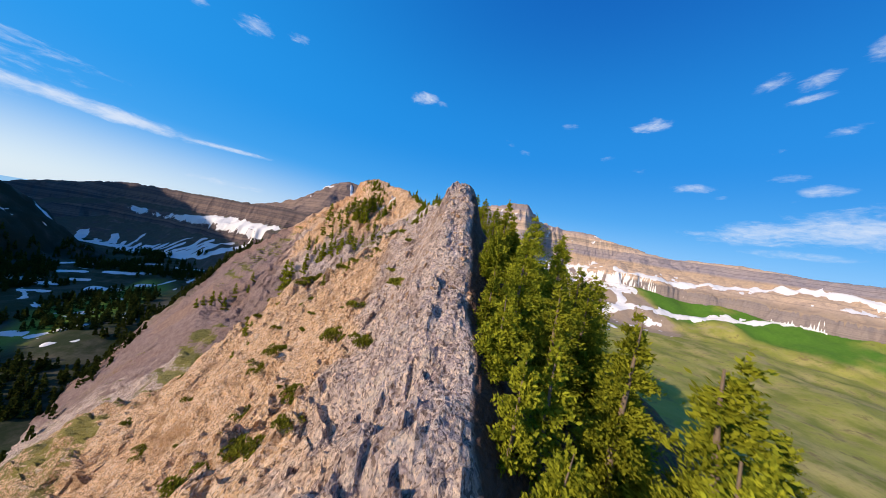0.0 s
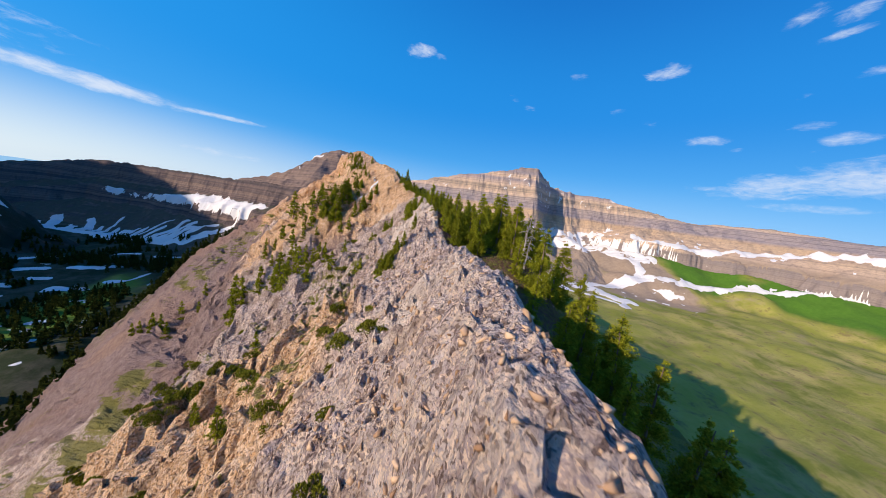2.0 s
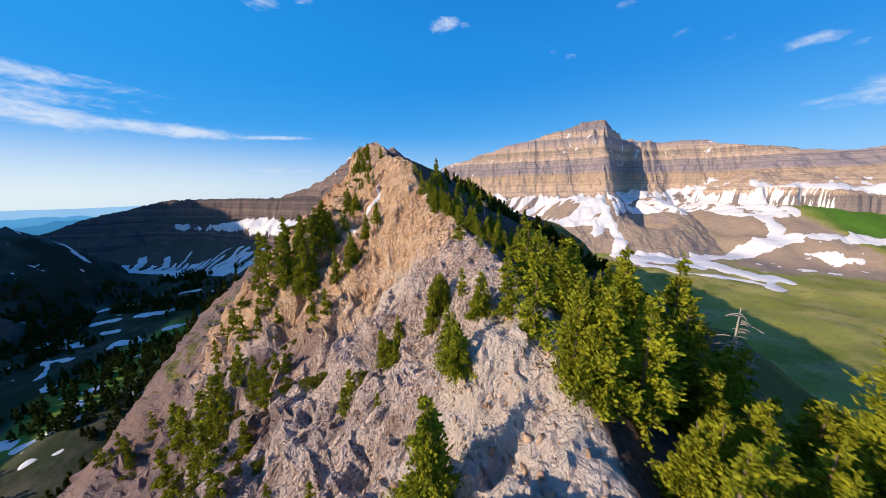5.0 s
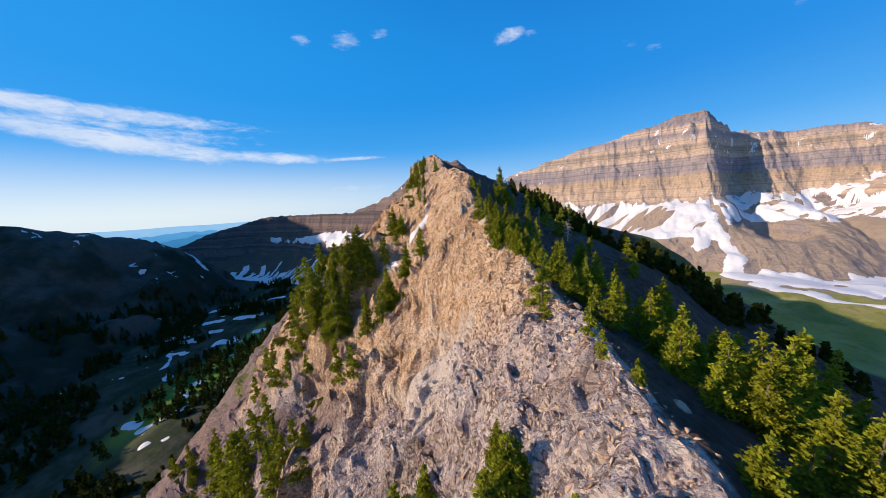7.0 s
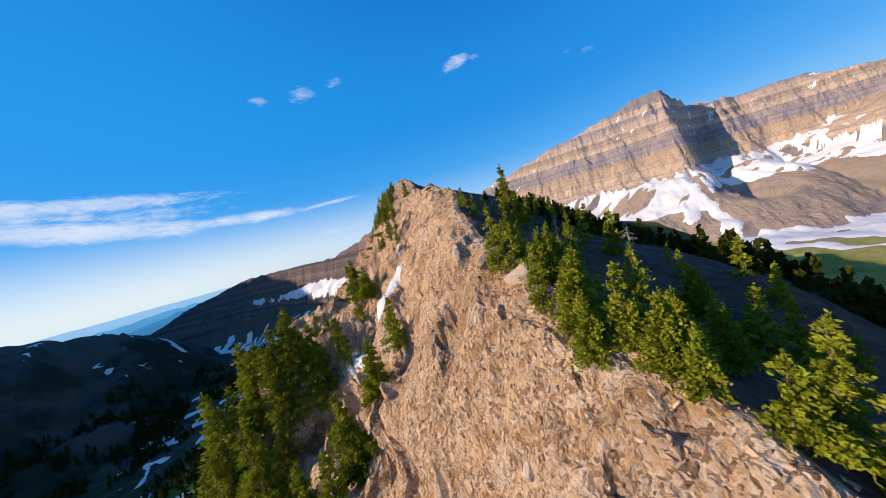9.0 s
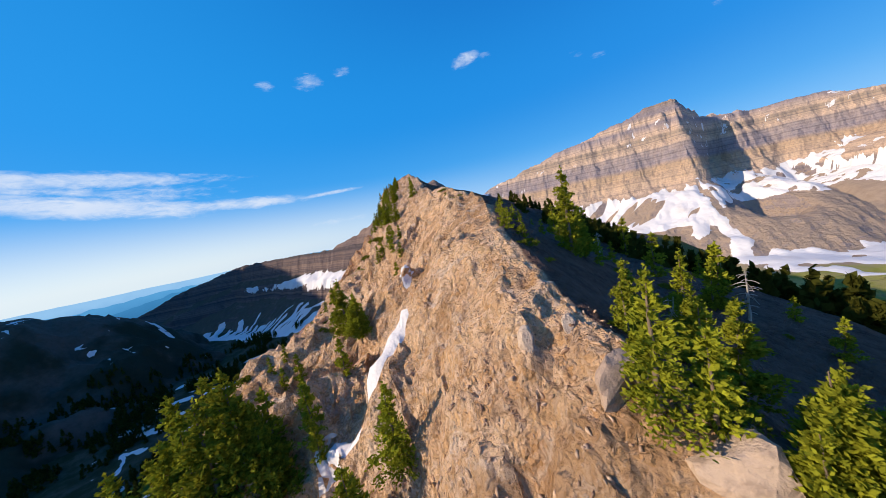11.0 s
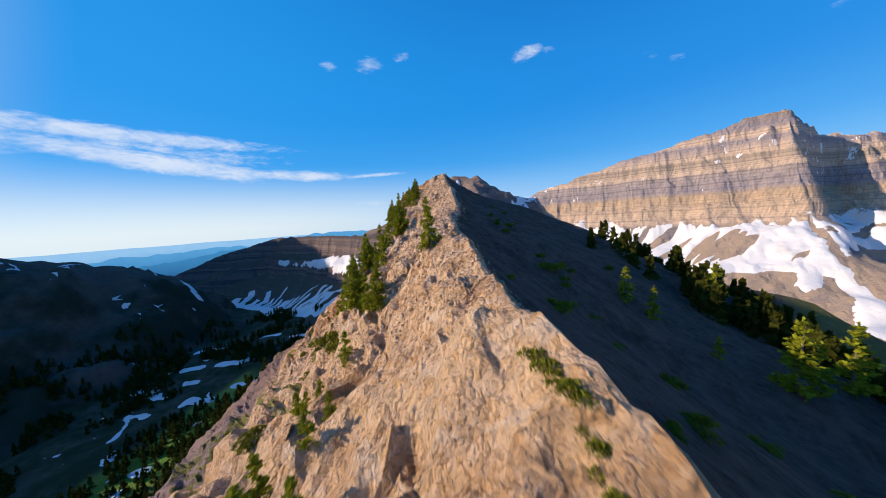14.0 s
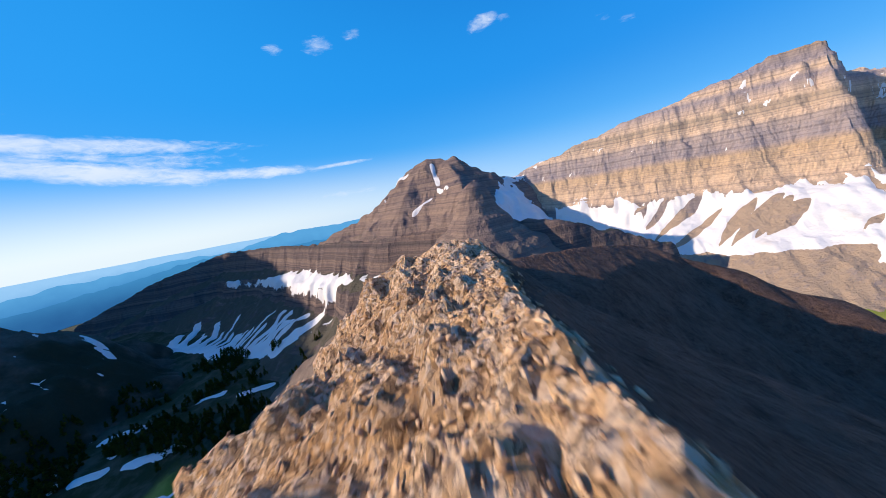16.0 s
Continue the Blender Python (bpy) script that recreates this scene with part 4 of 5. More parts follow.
WALL, HILLS, PEAK, CWM, DIM = (MAPS["mountain_" + k] for k in ("banded", "east", "peak", "cirque", "dark"))
snow_sheet("snow_apron", [WALL, VALLEY], (-60, 345, 425, 620), 1.0, apron_snow, 0.9, "streaked snowfield under the banded cliffs")
snow_sheet("snow_bench", [WALL, HILLS, VALLEY], (300, 760, 100, 620), 2.2, bench_snow, 0.9, "broken snow band along the rocky bench")
snow_sheet("snow_summit", [WALL], (-160, 400, 540, 655), 1.4, high_patches, 0.7, "small snow patches on high ledges")
snow_sheet("snow_saddle", [WALL, PEAK], (-155, 20, 450, 640), 1.6, saddle_snow, 1.0, "shaded snow in the saddle")
snow_sheet("snow_peak", [PEAK], (-270, -140, 465, 545), 1.2, peak_patches, 1.0, "snow patches on the brown peak")
snow_sheet("snow_ledge", [CWM], (-550, -150, 390, 490), 1.6, cirque_bench, 1.0, "long snow bank on a ledge of the cirque wall")
snow_sheet("snow_fan", [CWM, VALLEY, DIM], (-570, -260, 330, 470), 1.6, cirque_fan, 1.0, "fan of snow gullies at the foot of the cirque")
snow_sheet("snow_valley", [VALLEY, CWM, DIM], (-370, -180, 130, 360), 1.2, valley_patches, 0.7, "scattered snow patches on the valley floor")
snow_sheet("snow_basin", [VALLEY, WALL, HILLS], (100, 640, 200, 500), 2.0, basin_patches, 0.8, "snow patches in the grassy basin")
snow_sheet("snow_hillside", [DIM], (-500, -300, 60, 330), 3.0, dark_patches, 0.9, "small snow patches on the dark hillside")
# a strip of snow in the gully beside the crest
r0, r1, c0, c1 = np.searchsorted(vs, 128), np.searchsorted(vs, 150), np.searchsorted(us, -24), np.searchsorted(us, -2)
GX, GY, GZ = (a[r0:r1, c0:c1] for a in (X2, Y2, RIDGE_Z))
strip = banks(GX, GY, [(-31.0, 147.0, -30.8, 146.2, 0.15), (-30.4, 144.8, -30.3, 144.0, 0.3), (-27.8, 137.8, -28.9, 135.7, 0.4), (-28.9, 135.7, -30.5, 135.0, 0.5), (-30.5, 135.0, -32.4, 135.0, 0.6)], 0.4) + 0.4 * fbm(GX, GY, 2, 245)
strip_snow = grid_mesh("snow_gully", GX, GY, GZ + 0.35 * np.clip(strip, -2, 1), M_SNOW)
trim(strip_snow, (strip < -0.7).ravel())
tagged(strip_snow, "narrow strip of snow in a rock gully", "snow", kind="structure")


# ---- trees and shrubs ----
def bark(n):
    p = n("ShaderNodeTexCoord", out=3)
    f = n.noise(n("ShaderNodeMapping", {0: p, 3: (6, 6, 1.2)}), 2.0, 4)
    return surface(n, n.mix(f, rgb(0.10, 0.07, 0.05), rgb(0.26, 0.2, 0.15)), 0.9, f, 0.6, 0.05)


def dead_wood(n):
    p = n("ShaderNodeTexCoord", out=3)
    f = n.noise(n("ShaderNodeMapping", {0: p, 3: (6, 6, 1.0)}), 2.0, 4)
    return surface(n, n.mix(f, rgb(0.26, 0.22, 0.19), rgb(0.52, 0.47, 0.42)), 0.85, f, 0.6, 0.05)


def needles(lo, hi):
    def build(n):
        r = n("ShaderNodeNewGeometry", out=8)
        o = n("ShaderNodeObjectInfo", out=5)
        p = n("ShaderNodeTexCoord", out=3)
        c = n.mix(n.math("ADD", n.math("MULTIPLY", r, 0.7), n.math("MULTIPLY", n.noise(p, 0.9, 2), 0.4), clamp=True), lo, hi)
        c = n.mix(n.math("MULTIPLY", o, 0.4), c, n.mix(0.5, lo, rgb(0.15, 0.12, 0.015)))
        d = n("ShaderNodeBsdfDiffuse", {0: c})
        t = n("ShaderNodeBsdfTranslucent", {0: c})
        return n("ShaderNodeMixShader", {0: 0.25, 1: d, 2: t})
    return build


M_BARK = material("bark", bark)
M_DEAD = material("weathered dead wood", dead_wood)
M_NEEDLE = material("fir needles", needles(rgb(0.085, 0.11, 0.010), rgb(0.42, 0.44, 0.035)))
M_SHRUB = material("shrub leaves", needles(rgb(0.07, 0.085, 0.01), rgb(0.30, 0.30, 0.035)))
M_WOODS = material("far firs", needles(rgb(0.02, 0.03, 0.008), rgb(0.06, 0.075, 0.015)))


def from_arrays(name, co, faces, mat):
    me = bpy.data.meshes.new(name)
    n, k = faces.shape
    me.vertices.add(len(co))
    me.vertices.foreach_set("co", np.asarray(co, float).ravel())
    me.loops.add(faces.size)
    me.loops.foreach_set("vertex_index", faces.ravel())
    me.polygons.add(n)
    me.polygons.foreach_set("loop_start", np.arange(0, n * k, k))
    me.update()
    me.materials.append(mat)
    return me


def sprigs(rng, centres, along, length, width):
    """Small pointed leaves at the centres, lying about along the given ways: vertices and quads."""
    k = len(centres)
    d = along + rng.normal(0, 0.55, (k, 3))
    d /= np.linalg.norm(d, axis=1)[:, None]
    s = np.cross(d, rng.normal(0, 1, (k, 3)))
    s /= np.linalg.norm(s, axis=1)[:, None]
    ln = (length * rng.uniform(0.6, 1.3, k))[:, None]
    w = (width * rng.uniform(0.6, 1.3, k))[:, None]
    a, b = centres - 0.4 * ln * d, centres + 0.6 * ln * d
    m = centres + 0.05 * ln * d
    co = np.stack([a, m + w * s, b, m - w * s], 1).reshape(-1, 3)
    return co, np.arange(4 * k).reshape(-1, 4)


def tube(rng, points, radii, sides=6):
    """A bent tapering stem through points: vertices and quads."""
    co, faces = [], []
    for i, (p, r) in enumerate(zip(points, radii)):
        for j in range(sides):
            a = 2 * math.pi * j / sides
            co.append((p[0] + r * math.cos(a), p[1] + r * math.sin(a), p[2]))
            if i:
                b = i * sides
                faces.append((b - sides + j, b - sides + (j + 1) % sides, b + (j + 1) % sides, b + j))
    return np.array(co), np.array(faces)


def fir_parts(seed, height=6.0, spread=1.25, gaps=0.25, tops=1, whorls=28, leaf=0.27, dense=24, wide=0.07):
    """Trunk and crown meshes of one fir."""
    rng = np.random.default_rng(seed)
    lean = rng.normal(0, 0.02, 2)
    pts = [(lean[0] * h * h / 6 + rng.normal(0, 0.02), lean[1] * h * h / 6 + rng.normal(0, 0.02), h) for h in np.linspace(-0.8, height * 0.96, 9)]
    co, fa = tube(rng, pts, np.linspace(0.17, 0.02, 9) * height / 6)
    trunk = from_arrays("trunk", co, fa, M_BARK)
    stems = [(0.0, 0.0, 0.0, height)]
    for _ in range(tops - 1):
        a = rng.uniform(0, 2 * math.pi)
        stems.append((0.55 * math.cos(a), 0.55 * math.sin(a), 0.3, height * rng.uniform(0.55, 0.85)))
    cs, ws = [], []
    for sx, sy, sz, top in stems:
        for k in range(whorls):
            f = (k + rng.uniform(-0.4, 0.4)) / whorls
            h = sz + top * (0.07 + 0.93 * max(f, 0))
            reach = spread * (height / 6) * (1 - f) ** 0.75 * rng.uniform(0.6, 1.1) + 0.10
            for b in range(rng.integers(4, 7)):
                if rng.random() < gaps:
                    continue
                a = rng.uniform(0, 2 * math.pi)
                l = reach * rng.uniform(0.55, 1.15)
                m = max(4, int(l * dense))
                q = np.linspace(0.12, 1, m) ** 0.8
                droop = -0.30 * l * q**1.6 + 0.16 * l * q**3
                p = np.stack([sx + l * q * math.cos(a), sy + l * q * math.sin(a), h + droop], 1)
                p = np.repeat(p, 2, 0) + rng.normal(0, 0.085, (2 * m, 3)) * (0.5 + 0.8 * l)
                cs.append(p)
                ws.append(np.tile([math.cos(a), math.sin(a), 0.45], (2 * m, 1)))
        p = np.stack([sx + rng.normal(0, 0.03, 10), sy + rng.normal(0, 0.03, 10), sz + top * np.linspace(0.9, 1.03, 10)], 1)
        cs.append(p)
        ws.append(np.tile([0, 0, 1.0], (10, 1)))
    co, fa = sprigs(rng, np.concatenate(cs), np.concatenate(ws), leaf * (height / 6) ** 0.5, wide)
    return trunk, from_arrays("crown", co, fa, M_NEEDLE)


def part(name, mesh, parent, label=""):
    ob = new(name, mesh)
    ob.parent = parent
    return tagged(ob, label) if label else ob


def thing(name, label, category, group=""):
    ob = new(name)
    ob.empty_display_size = 0.2
    return tagged(ob, label, category, group)


def make_fir(seed, label, group, **shape):
    ob = thing("fir_tree", label, "tree", group)
    trunk, crown = fir_parts(seed, **shape)
    part("trunk", trunk, ob)
    part("crown", crown, ob)
    return ob


def make_shrub(seed, radius=1.0, tall=0.7):
    rng = np.random.default_rng(seed)
    ob = thing("shrub", "low spreading olive-green shrub growing between the rocks", "shrub", "shrubs on the ridge")
    cs, ws, co, fa, base = [], [], [], [], 0
    for k in range(9):
        a, r = rng.uniform(0, 2 * math.pi), radius * math.sqrt(rng.uniform(0, 0.7))
        h = tall * rng.uniform(0.6, 1.2) * (1 - 0.5 * r / radius)
        pts = [(0.3 * r * math.cos(a), 0.3 * r * math.sin(a), -0.3), (0.8 * r * math.cos(a), 0.8 * r * math.sin(a), 0.3 * h), (r * math.cos(a), r * math.sin(a), h)]
        c, f = tube(rng, pts, [0.05, 0.035, 0.01], 4)
        co.append(c), fa.append(f + base)
        base += len(c)
        m = 150
        d = rng.normal(0, 1, (m, 3))
        d /= np.linalg.norm(d, axis=1)[:, None]
        d[:, 2] = np.abs(d[:, 2]) * 0.9 - 0.2
        c = np.array([r * math.cos(a), r * math.sin(a), 0.62 * h]) + d * np.array([0.42, 0.42, 0.42 * tall / radius + 0.1]) * radius * rng.uniform(0.6, 1.0, (m, 1))
        cs.append(c), ws.append(d + np.array([0, 0, 0.6]))
    part("stem", from_arrays("stem", np.concatenate(co), np.concatenate(fa), M_BARK), ob)
    lc, lf = sprigs(rng, np.concatenate(cs), np.concatenate(ws), 0.16, 0.045)
    part("foliage", from_arrays("foliage", lc, lf, M_SHRUB), ob)
    return ob


def make_snag(seed, height=5.0):
    rng = np.random.default_rng(seed)
    ob = thing("dead_tree", "bare grey-white dead tree with broken branches", "dead tree", "dead trees")
    lean = rng.normal(0, 0.03, 2)
    pts = [(lean[0] * h + rng.normal(0, 0.03), lean[1] * h + rng.normal(0, 0.03), h) for h in np.linspace(-0.6, height, 8)]
    co, fa = tube(rng, pts, np.linspace(0.13, 0.02, 8), 7)
    part("trunk", from_arrays("trunk", co, fa, M_DEAD), ob)
    for _ in range(34):
        h, a, l = rng.uniform(0.12, 0.97) * height, rng.uniform(0, 6.28), rng.uniform(0.3, 0.9)
        q = np.linspace(0, 1, 4)
        p = np.stack([l * q * math.cos(a), l * q * math.sin(a), h + l * (0.2 * q - 0.5 * q * q)], 1)
        c = np.concatenate([p + o for o in (np.array([0, 0, 0.03]), np.array([0, 0.0, -0.03]))])
        side = np.array([-math.sin(a), math.cos(a), 0]) * 0.03
        c = np.concatenate([c, p + side])
        f = [(i, i + 1, i + 5, i + 4) for i in range(3)] + [(i + 4, i + 5, i + 9, i + 8) for i in range(3)] + [(i + 8, i + 9, i + 1, i) for i in range(3)]
        part("branch", from_arrays("branch", c, np.array(f), M_DEAD), ob)
    return ob


def tree_of(ob):
    me = ob.data
    v = np.empty(len(me.vertices) * 3)
    me.vertices.foreach_get("co", v)
    q = np.empty(len(me.loops), np.int32)
    me.loops.foreach_get("vertex_index", q)
    return BVHTree.FromPolygons(v.reshape(-1, 3).tolist(), q.reshape(-1, 4).tolist())


RIDGE_TREE = tree_of(ridge)


def on_ridge(x, y):
    """The place and slope of the ridge's surface at x, y."""
    hit = RIDGE_TREE.ray_cast(Vector((x, y, 200)), Vector((0, 0, -1)))
    return (hit[0], hit[1]) if hit[0] else (None, None)


FIRS = [
    make_fir(1, "dense yellow-green fir with a full pointed crown", "firs along the ridge", height=6.2, spread=1.55),
    make_fir(2, "tall slim green fir with a ragged crown", "firs along the ridge", height=6.6, spread=1.25, gaps=0.32),
    make_fir(3, "broad bushy fir with several tops", "firs along the ridge", height=5.2, spread=1.7, tops=3, whorls=20),
    make_fir(4, "open-branched fir showing its pale trunk", "firs along the ridge", height=6.4, spread=1.5, gaps=0.45),
    make_fir(5, "stout fir with a thick olive crown", "firs along the ridge", height=5.6, spread=1.85, tops=2, whorls=24),
]
TALL = [
    make_fir(6, "large yellow-green fir with dense fine needles", "firs along the ridge", height=6.2, spread=1.6, leaf=0.16, dense=62, wide=0.034),
    make_fir(7, "large broad fir with several tops and fine needles", "firs along the ridge", height=5.8, spread=1.7, tops=2, whorls=24, leaf=0.16, dense=56, wide=0.034),
]
SMALL = [
    make_fir(8, "small stunted green fir on the rocks", "firs along the ridge", height=6.0, spread=1.6, whorls=18, leaf=0.42, dense=11, wide=0.12),
    make_fir(9, "small bushy fir with a blunt crown", "firs along the ridge", height=5.0, spread=1.9, tops=2, whorls=13, leaf=0.42, dense=11, wide=0.12),
]
SHRUBS = [make_shrub(11), make_shrub(12, 1.25, 0.9), make_shrub(13, 0.8, 0.9)]
SNAGS = [make_snag(21), make_snag(22, 4.0)]
rng = random.Random(5)
used = set()
PLACED = []


def put(kinds, x, y, size, i=None, sink=0.15):
    """Sets one of the kinds on the ridge: the first use of each takes the thing itself, the rest are copies."""
    at, _ = on_ridge(x, y)
    if at is None:
        return None
    ob = kinds[rng.randrange(len(kinds)) if i is None else i]
    size *= 0.6 if kinds is SHRUBS else 1.0
    if kinds is FIRS and size > 1.15:
        ob = TALL[kinds.index(ob) % 2]
        size *= 1.2
    elif kinds is FIRS and size < 0.42:
        ob = SMALL[kinds.index(ob) % 2]
    m = Matrix.Translation(at - Vector((0, 0, sink))) @ Matrix.Rotation(rng.uniform(0, 6.28), 4, "Z") @ Matrix.Diagonal((size * rng.uniform(0.9, 1.1), size * rng.uniform(0.9, 1.1), size, 1))
    PLACED.append(((abs(x - float(crest_x(y))) + 3) / size, ob, m))


def settle(most=280):
    """Makes the plants: those beside the crest as things of their own, the rest of each kind as one thicket."""
    for kind, name, label in (("fir_tree", "small_firs", "scattered small green firs on the ridge's flanks"), ("shrub", "scrub", "scattered olive-green scrub between the rocks")):
        rows = sorted((p for p in PLACED if p[1].name.split(".")[0] == kind), key=lambda p: p[0])
        for _, ob, m in rows[:most]:
            if ob.name in used:
                copy_thing(ob, m @ Matrix.Diagonal([1 / q for q in ob.scale] + [1]))
            else:
                used.add(ob.name)
                ob.matrix_basis = m
        co, fa, mats, base = [], [], [], 0
        slots = []
        for _, ob, m in rows[most:]:
            a = np.array(m)
            ob = SMALL[len(co) % 2] if kind == "fir_tree" else ob
            for child in ob.children:
                me = child.data
                v = np.empty(len(me.vertices) * 3)
                me.vertices.foreach_get("co", v)
                q = np.empty(len(me.loops), np.int32)
                me.loops.foreach_get("vertex_index", q)
                if me.materials[0] not in slots:
                    slots.append(me.materials[0])
                v = v.reshape(-1, 3) @ a[:3, :3].T + a[:3, 3]
                co.append(v)
                fa.append(q.reshape(-1, 4) + base)
                mats.append(np.full(len(q) // 4, slots.index(me.materials[0])))
                base += len(v)
        if co:
            me = from_arrays(name, np.concatenate(co), np.concatenate(fa), slots[0])
            for extra in slots[1:]:
                me.materials.append(extra)
            me.polygons.foreach_set("material_index", np.concatenate(mats).astype(np.int32))
            tagged(new(name, me), label, "plants", kind="stuff")


def spread_out(count, x0, x1, y0, y1, apart, accept, tries=6000):
    """Random places beside the crest, u across and y along, no two closer than apart."""
    got = []
    for _ in range(tries):
        if len(got) >= count:
            break
        u, y = rng.uniform(x0, x1), rng.uniform(y0, y1)
        if rng.random() < accept(u, y) and all((u - a) ** 2 + (y - b) ** 2 > apart * apart for a, b in got):
            got.append((u, y))
    return [(float(crest_x(y)) + u, y) for u, y in got]


# firs beside the start, tall on the shaded flank
for x, y, s, i in [(4.8, 25.5, 0.95, 2), (7.2, 23.5, 1.3, 0), (8.5, 28.5, 0.9, 1), (11.6, 21.5, 1.5, 3), (14.0, 19.0, 1.6, 1), (10.5, 14.5, 1.6, 4),
                   (12.0, 10.5, 1.9, 4), (9.0, 7.0, 1.5, 2), (14.5, 6.5, 2.0, 0), (19, 5, 2.0, 4), (24, 9, 1.9, 1), (15.5, 14.0, 1.6, 0), (18.5, 10.5, 1.7, 2), (8.0, 18.0, 1.3, 3), (6.2, 30.5, 1.1, 0), (15.0, 26.0, 1.3, 0),
                   (6.0, 20.5, 1.2, 4), (7.5, 33.0, 1.1, 4), (12.5, 30.0, 1.3, 0), (20.0, 15.0, 1.6, 4), (4.4, 21.5, 0.7, 2), (10.2, 24.8, 1.35, 4), (4.6, 12.5, 0.95, 0), (5.4, 9.5, 1.0, 2), (4.3, 16.5, 0.9, 4), (3.9, 19.5, 0.8, 0), (6.4, 13.5, 1.1, 3), (3.9, 25.0, 0.7, 2)]:
    put(FIRS, x, y, s, i, 0.3)
for x, y in spread_out(20, 7, 22, 34, 64, 2.6, lambda u, y: 1.0):
    put(FIRS, x, y, rng.uniform(0.7, 0.95) + 0.05 * (x - float(crest_x(y)) - 7))
for x, y, s, i in [(12, 73, 1.3, 4), (15.5, 76.5, 1.1, 0), (9.5, 76, 0.9, 3), (17, 71, 1.2, 2), (7.5, 84, 1.0, 1), (11, 87, 1.2, 0), (14.5, 90, 1.2, 4), (5.5, 99, 1.1, 4), (8.0, 101, 1.35, 0), (3.5, 103, 0.9, 2), (9, 95, 1.4, 2)]:
    put(FIRS, x, y, s, i)
for x, y in spread_out(72, 4.5, 21, 80, 125, 1.8, lambda u, y: 1.0 if u > 6 or y > 88 else 0.3):
    put(FIRS, x, y, min(1.5, rng.uniform(0.55, 0.95) + 0.04 * (x - float(crest_x(y)) - 4)) * float(1 - 0.4 * step(y, 98, 106)))
for x, y in spread_out(26, 1.8, 9, 77, 97, 1.3, lambda u, y: 1.0):
    put(FIRS, x, y, rng.uniform(0.45, 0.85))
for x, y in spread_out(30, 1.5, 10, 74, 98, 1.0, lambda u, y: 1.0):
    put(SHRUBS, x, y, rng.uniform(0.5, 1.2))
for x, y in spread_out(22, 2.5, 18, 112, 127, 1.6, lambda u, y: 1.0):
    put(FIRS, x, y, rng.uniform(0.35, 0.6), rng.choice((1, 3)))
for x, y in spread_out(14, 2, 6, 98, 124, 1.5, lambda u, y: 1.0):
    put(FIRS, x, y, rng.uniform(0.35, 0.6))
for x, y in spread_out(22, 3, 30, 116, 146, 2.4, lambda u, y: 0.9 if y < 130 else 0.35):
    put(FIRS, x, y, rng.uniform(0.28, 0.6))
for x, y in spread_out(8, 6, 34, 146, 180, 3.5, lambda u, y: 0.7):
    put(FIRS, x, y, rng.uniform(0.25, 0.5))
for x, y in spread_out(14, 0.8, 5, 120, 135, 0.9, lambda u, y: 1.0):
    put(FIRS, x, y, rng.uniform(0.28, 0.5), rng.choice((2, 4, 0)))
for x, y in spread_out(10, 0.6, 2.0, 138, 144, 0.6, lambda u, y: 1.0):
    put(SHRUBS, x, y, rng.uniform(0.4, 0.7))
for x, y in spread_out(44, -11.5, -6.5, 150, 193, 0.8, lambda u, y: float(step(-u, 6.5, 9.0))):
    put(FIRS, x, y, rng.uniform(0.22, 0.42), rng.choice((0, 2, 4)))
for x, y in spread_out(26, -32, -22, 124, 140, 1.3, lambda u, y: 1.0):
    put(SHRUBS, x, y, rng.uniform(0.7, 1.4))
for x, y, s in [(-40, 192, 0.7), (-27, 152.6, 0.5)]:
    put(SHRUBS, x, y, s)
for x, y, s in [(-18.2, 143.3, 0.8), (-12, 150, 0.6), (-17.9, 175.3, 0.8), (-16.5, 176.5, 0.6), (-10, 146, 0.7), (-14, 140, 0.6)]:
    put(FIRS, x, y, s, 1)
for x, y, s in [(-61.0, 201.8, 0.38), (-60.8, 202.6, 0.3), (-60.6, 199.4, 0.22), (-53.8, 189.1, 0.32), (-52.8, 187.2, 0.3), (-49.6, 178.8, 0.36), (-48.8, 177.2, 0.4), (-50.4, 180.2, 0.3), (-48.0, 175.5, 0.32), (-47.2, 174.4, 0.3), (-46.4, 172.6, 0.36), (-45.6, 171.0, 0.3), (-51.2, 182.5, 0.28), (-44.4, 169.6, 0.34), (-8.6, 79.3, 0.45), (-9.0, 78, 0.5), (-9.5, 77, 0.55), (-8.8, 76, 0.5), (-10.2, 75, 0.5), (-15.1, 83.6, 0.5), (-15.6, 82.6, 0.4)]:
    put(FIRS, x, y, s, rng.choice((0, 2, 4)))
for x, y, s in [(-53.8, 198.7, 0.6), (-54.2, 199.4, 0.4), (-30.4, 157.2, 0.7), (-29.8, 156.4, 0.7), (-29.3, 155.4, 0.6), (-28.0, 153.2, 0.6), (-37.2, 178.5, 1.0), (-36.4, 177.6, 0.8), (-31.9, 174.6, 1.2), (-31.0, 173.6, 0.9), (-20.2, 46.3, 1.5), (-21.5, 43.9, 1.2), (-19.5, 47.3, 1.2), (-51.5, 112.2, 2.6), (-53.5, 111, 2.2), (-50, 114, 2.0), (-47.0, 119, 2.0), (-52.1, 120.5, 1.8), (-22.4, 89.5, 1.6), (-28.4, 107.1, 1.6), (-29.5, 106, 1.3), (-7.1, 87.7, 1.0), (-43.1, 152.2, 1.0)]:
    put(SHRUBS, x, y, s)
for x, y in spread_out(40, -48, -8, 18, 62, 1.6, lambda u, y: float(0.15 + step(fbm(u / 7, y / 7, 2, 305), 0.0, 0.4))):
    put(SHRUBS, x, y, rng.uniform(0.5, 1.2))
for x, y in spread_out(20, 4, 22, 138, 168, 1.6, lambda u, y: 0.8):
    put(SHRUBS, x, y, rng.uniform(0.5, 1.3))
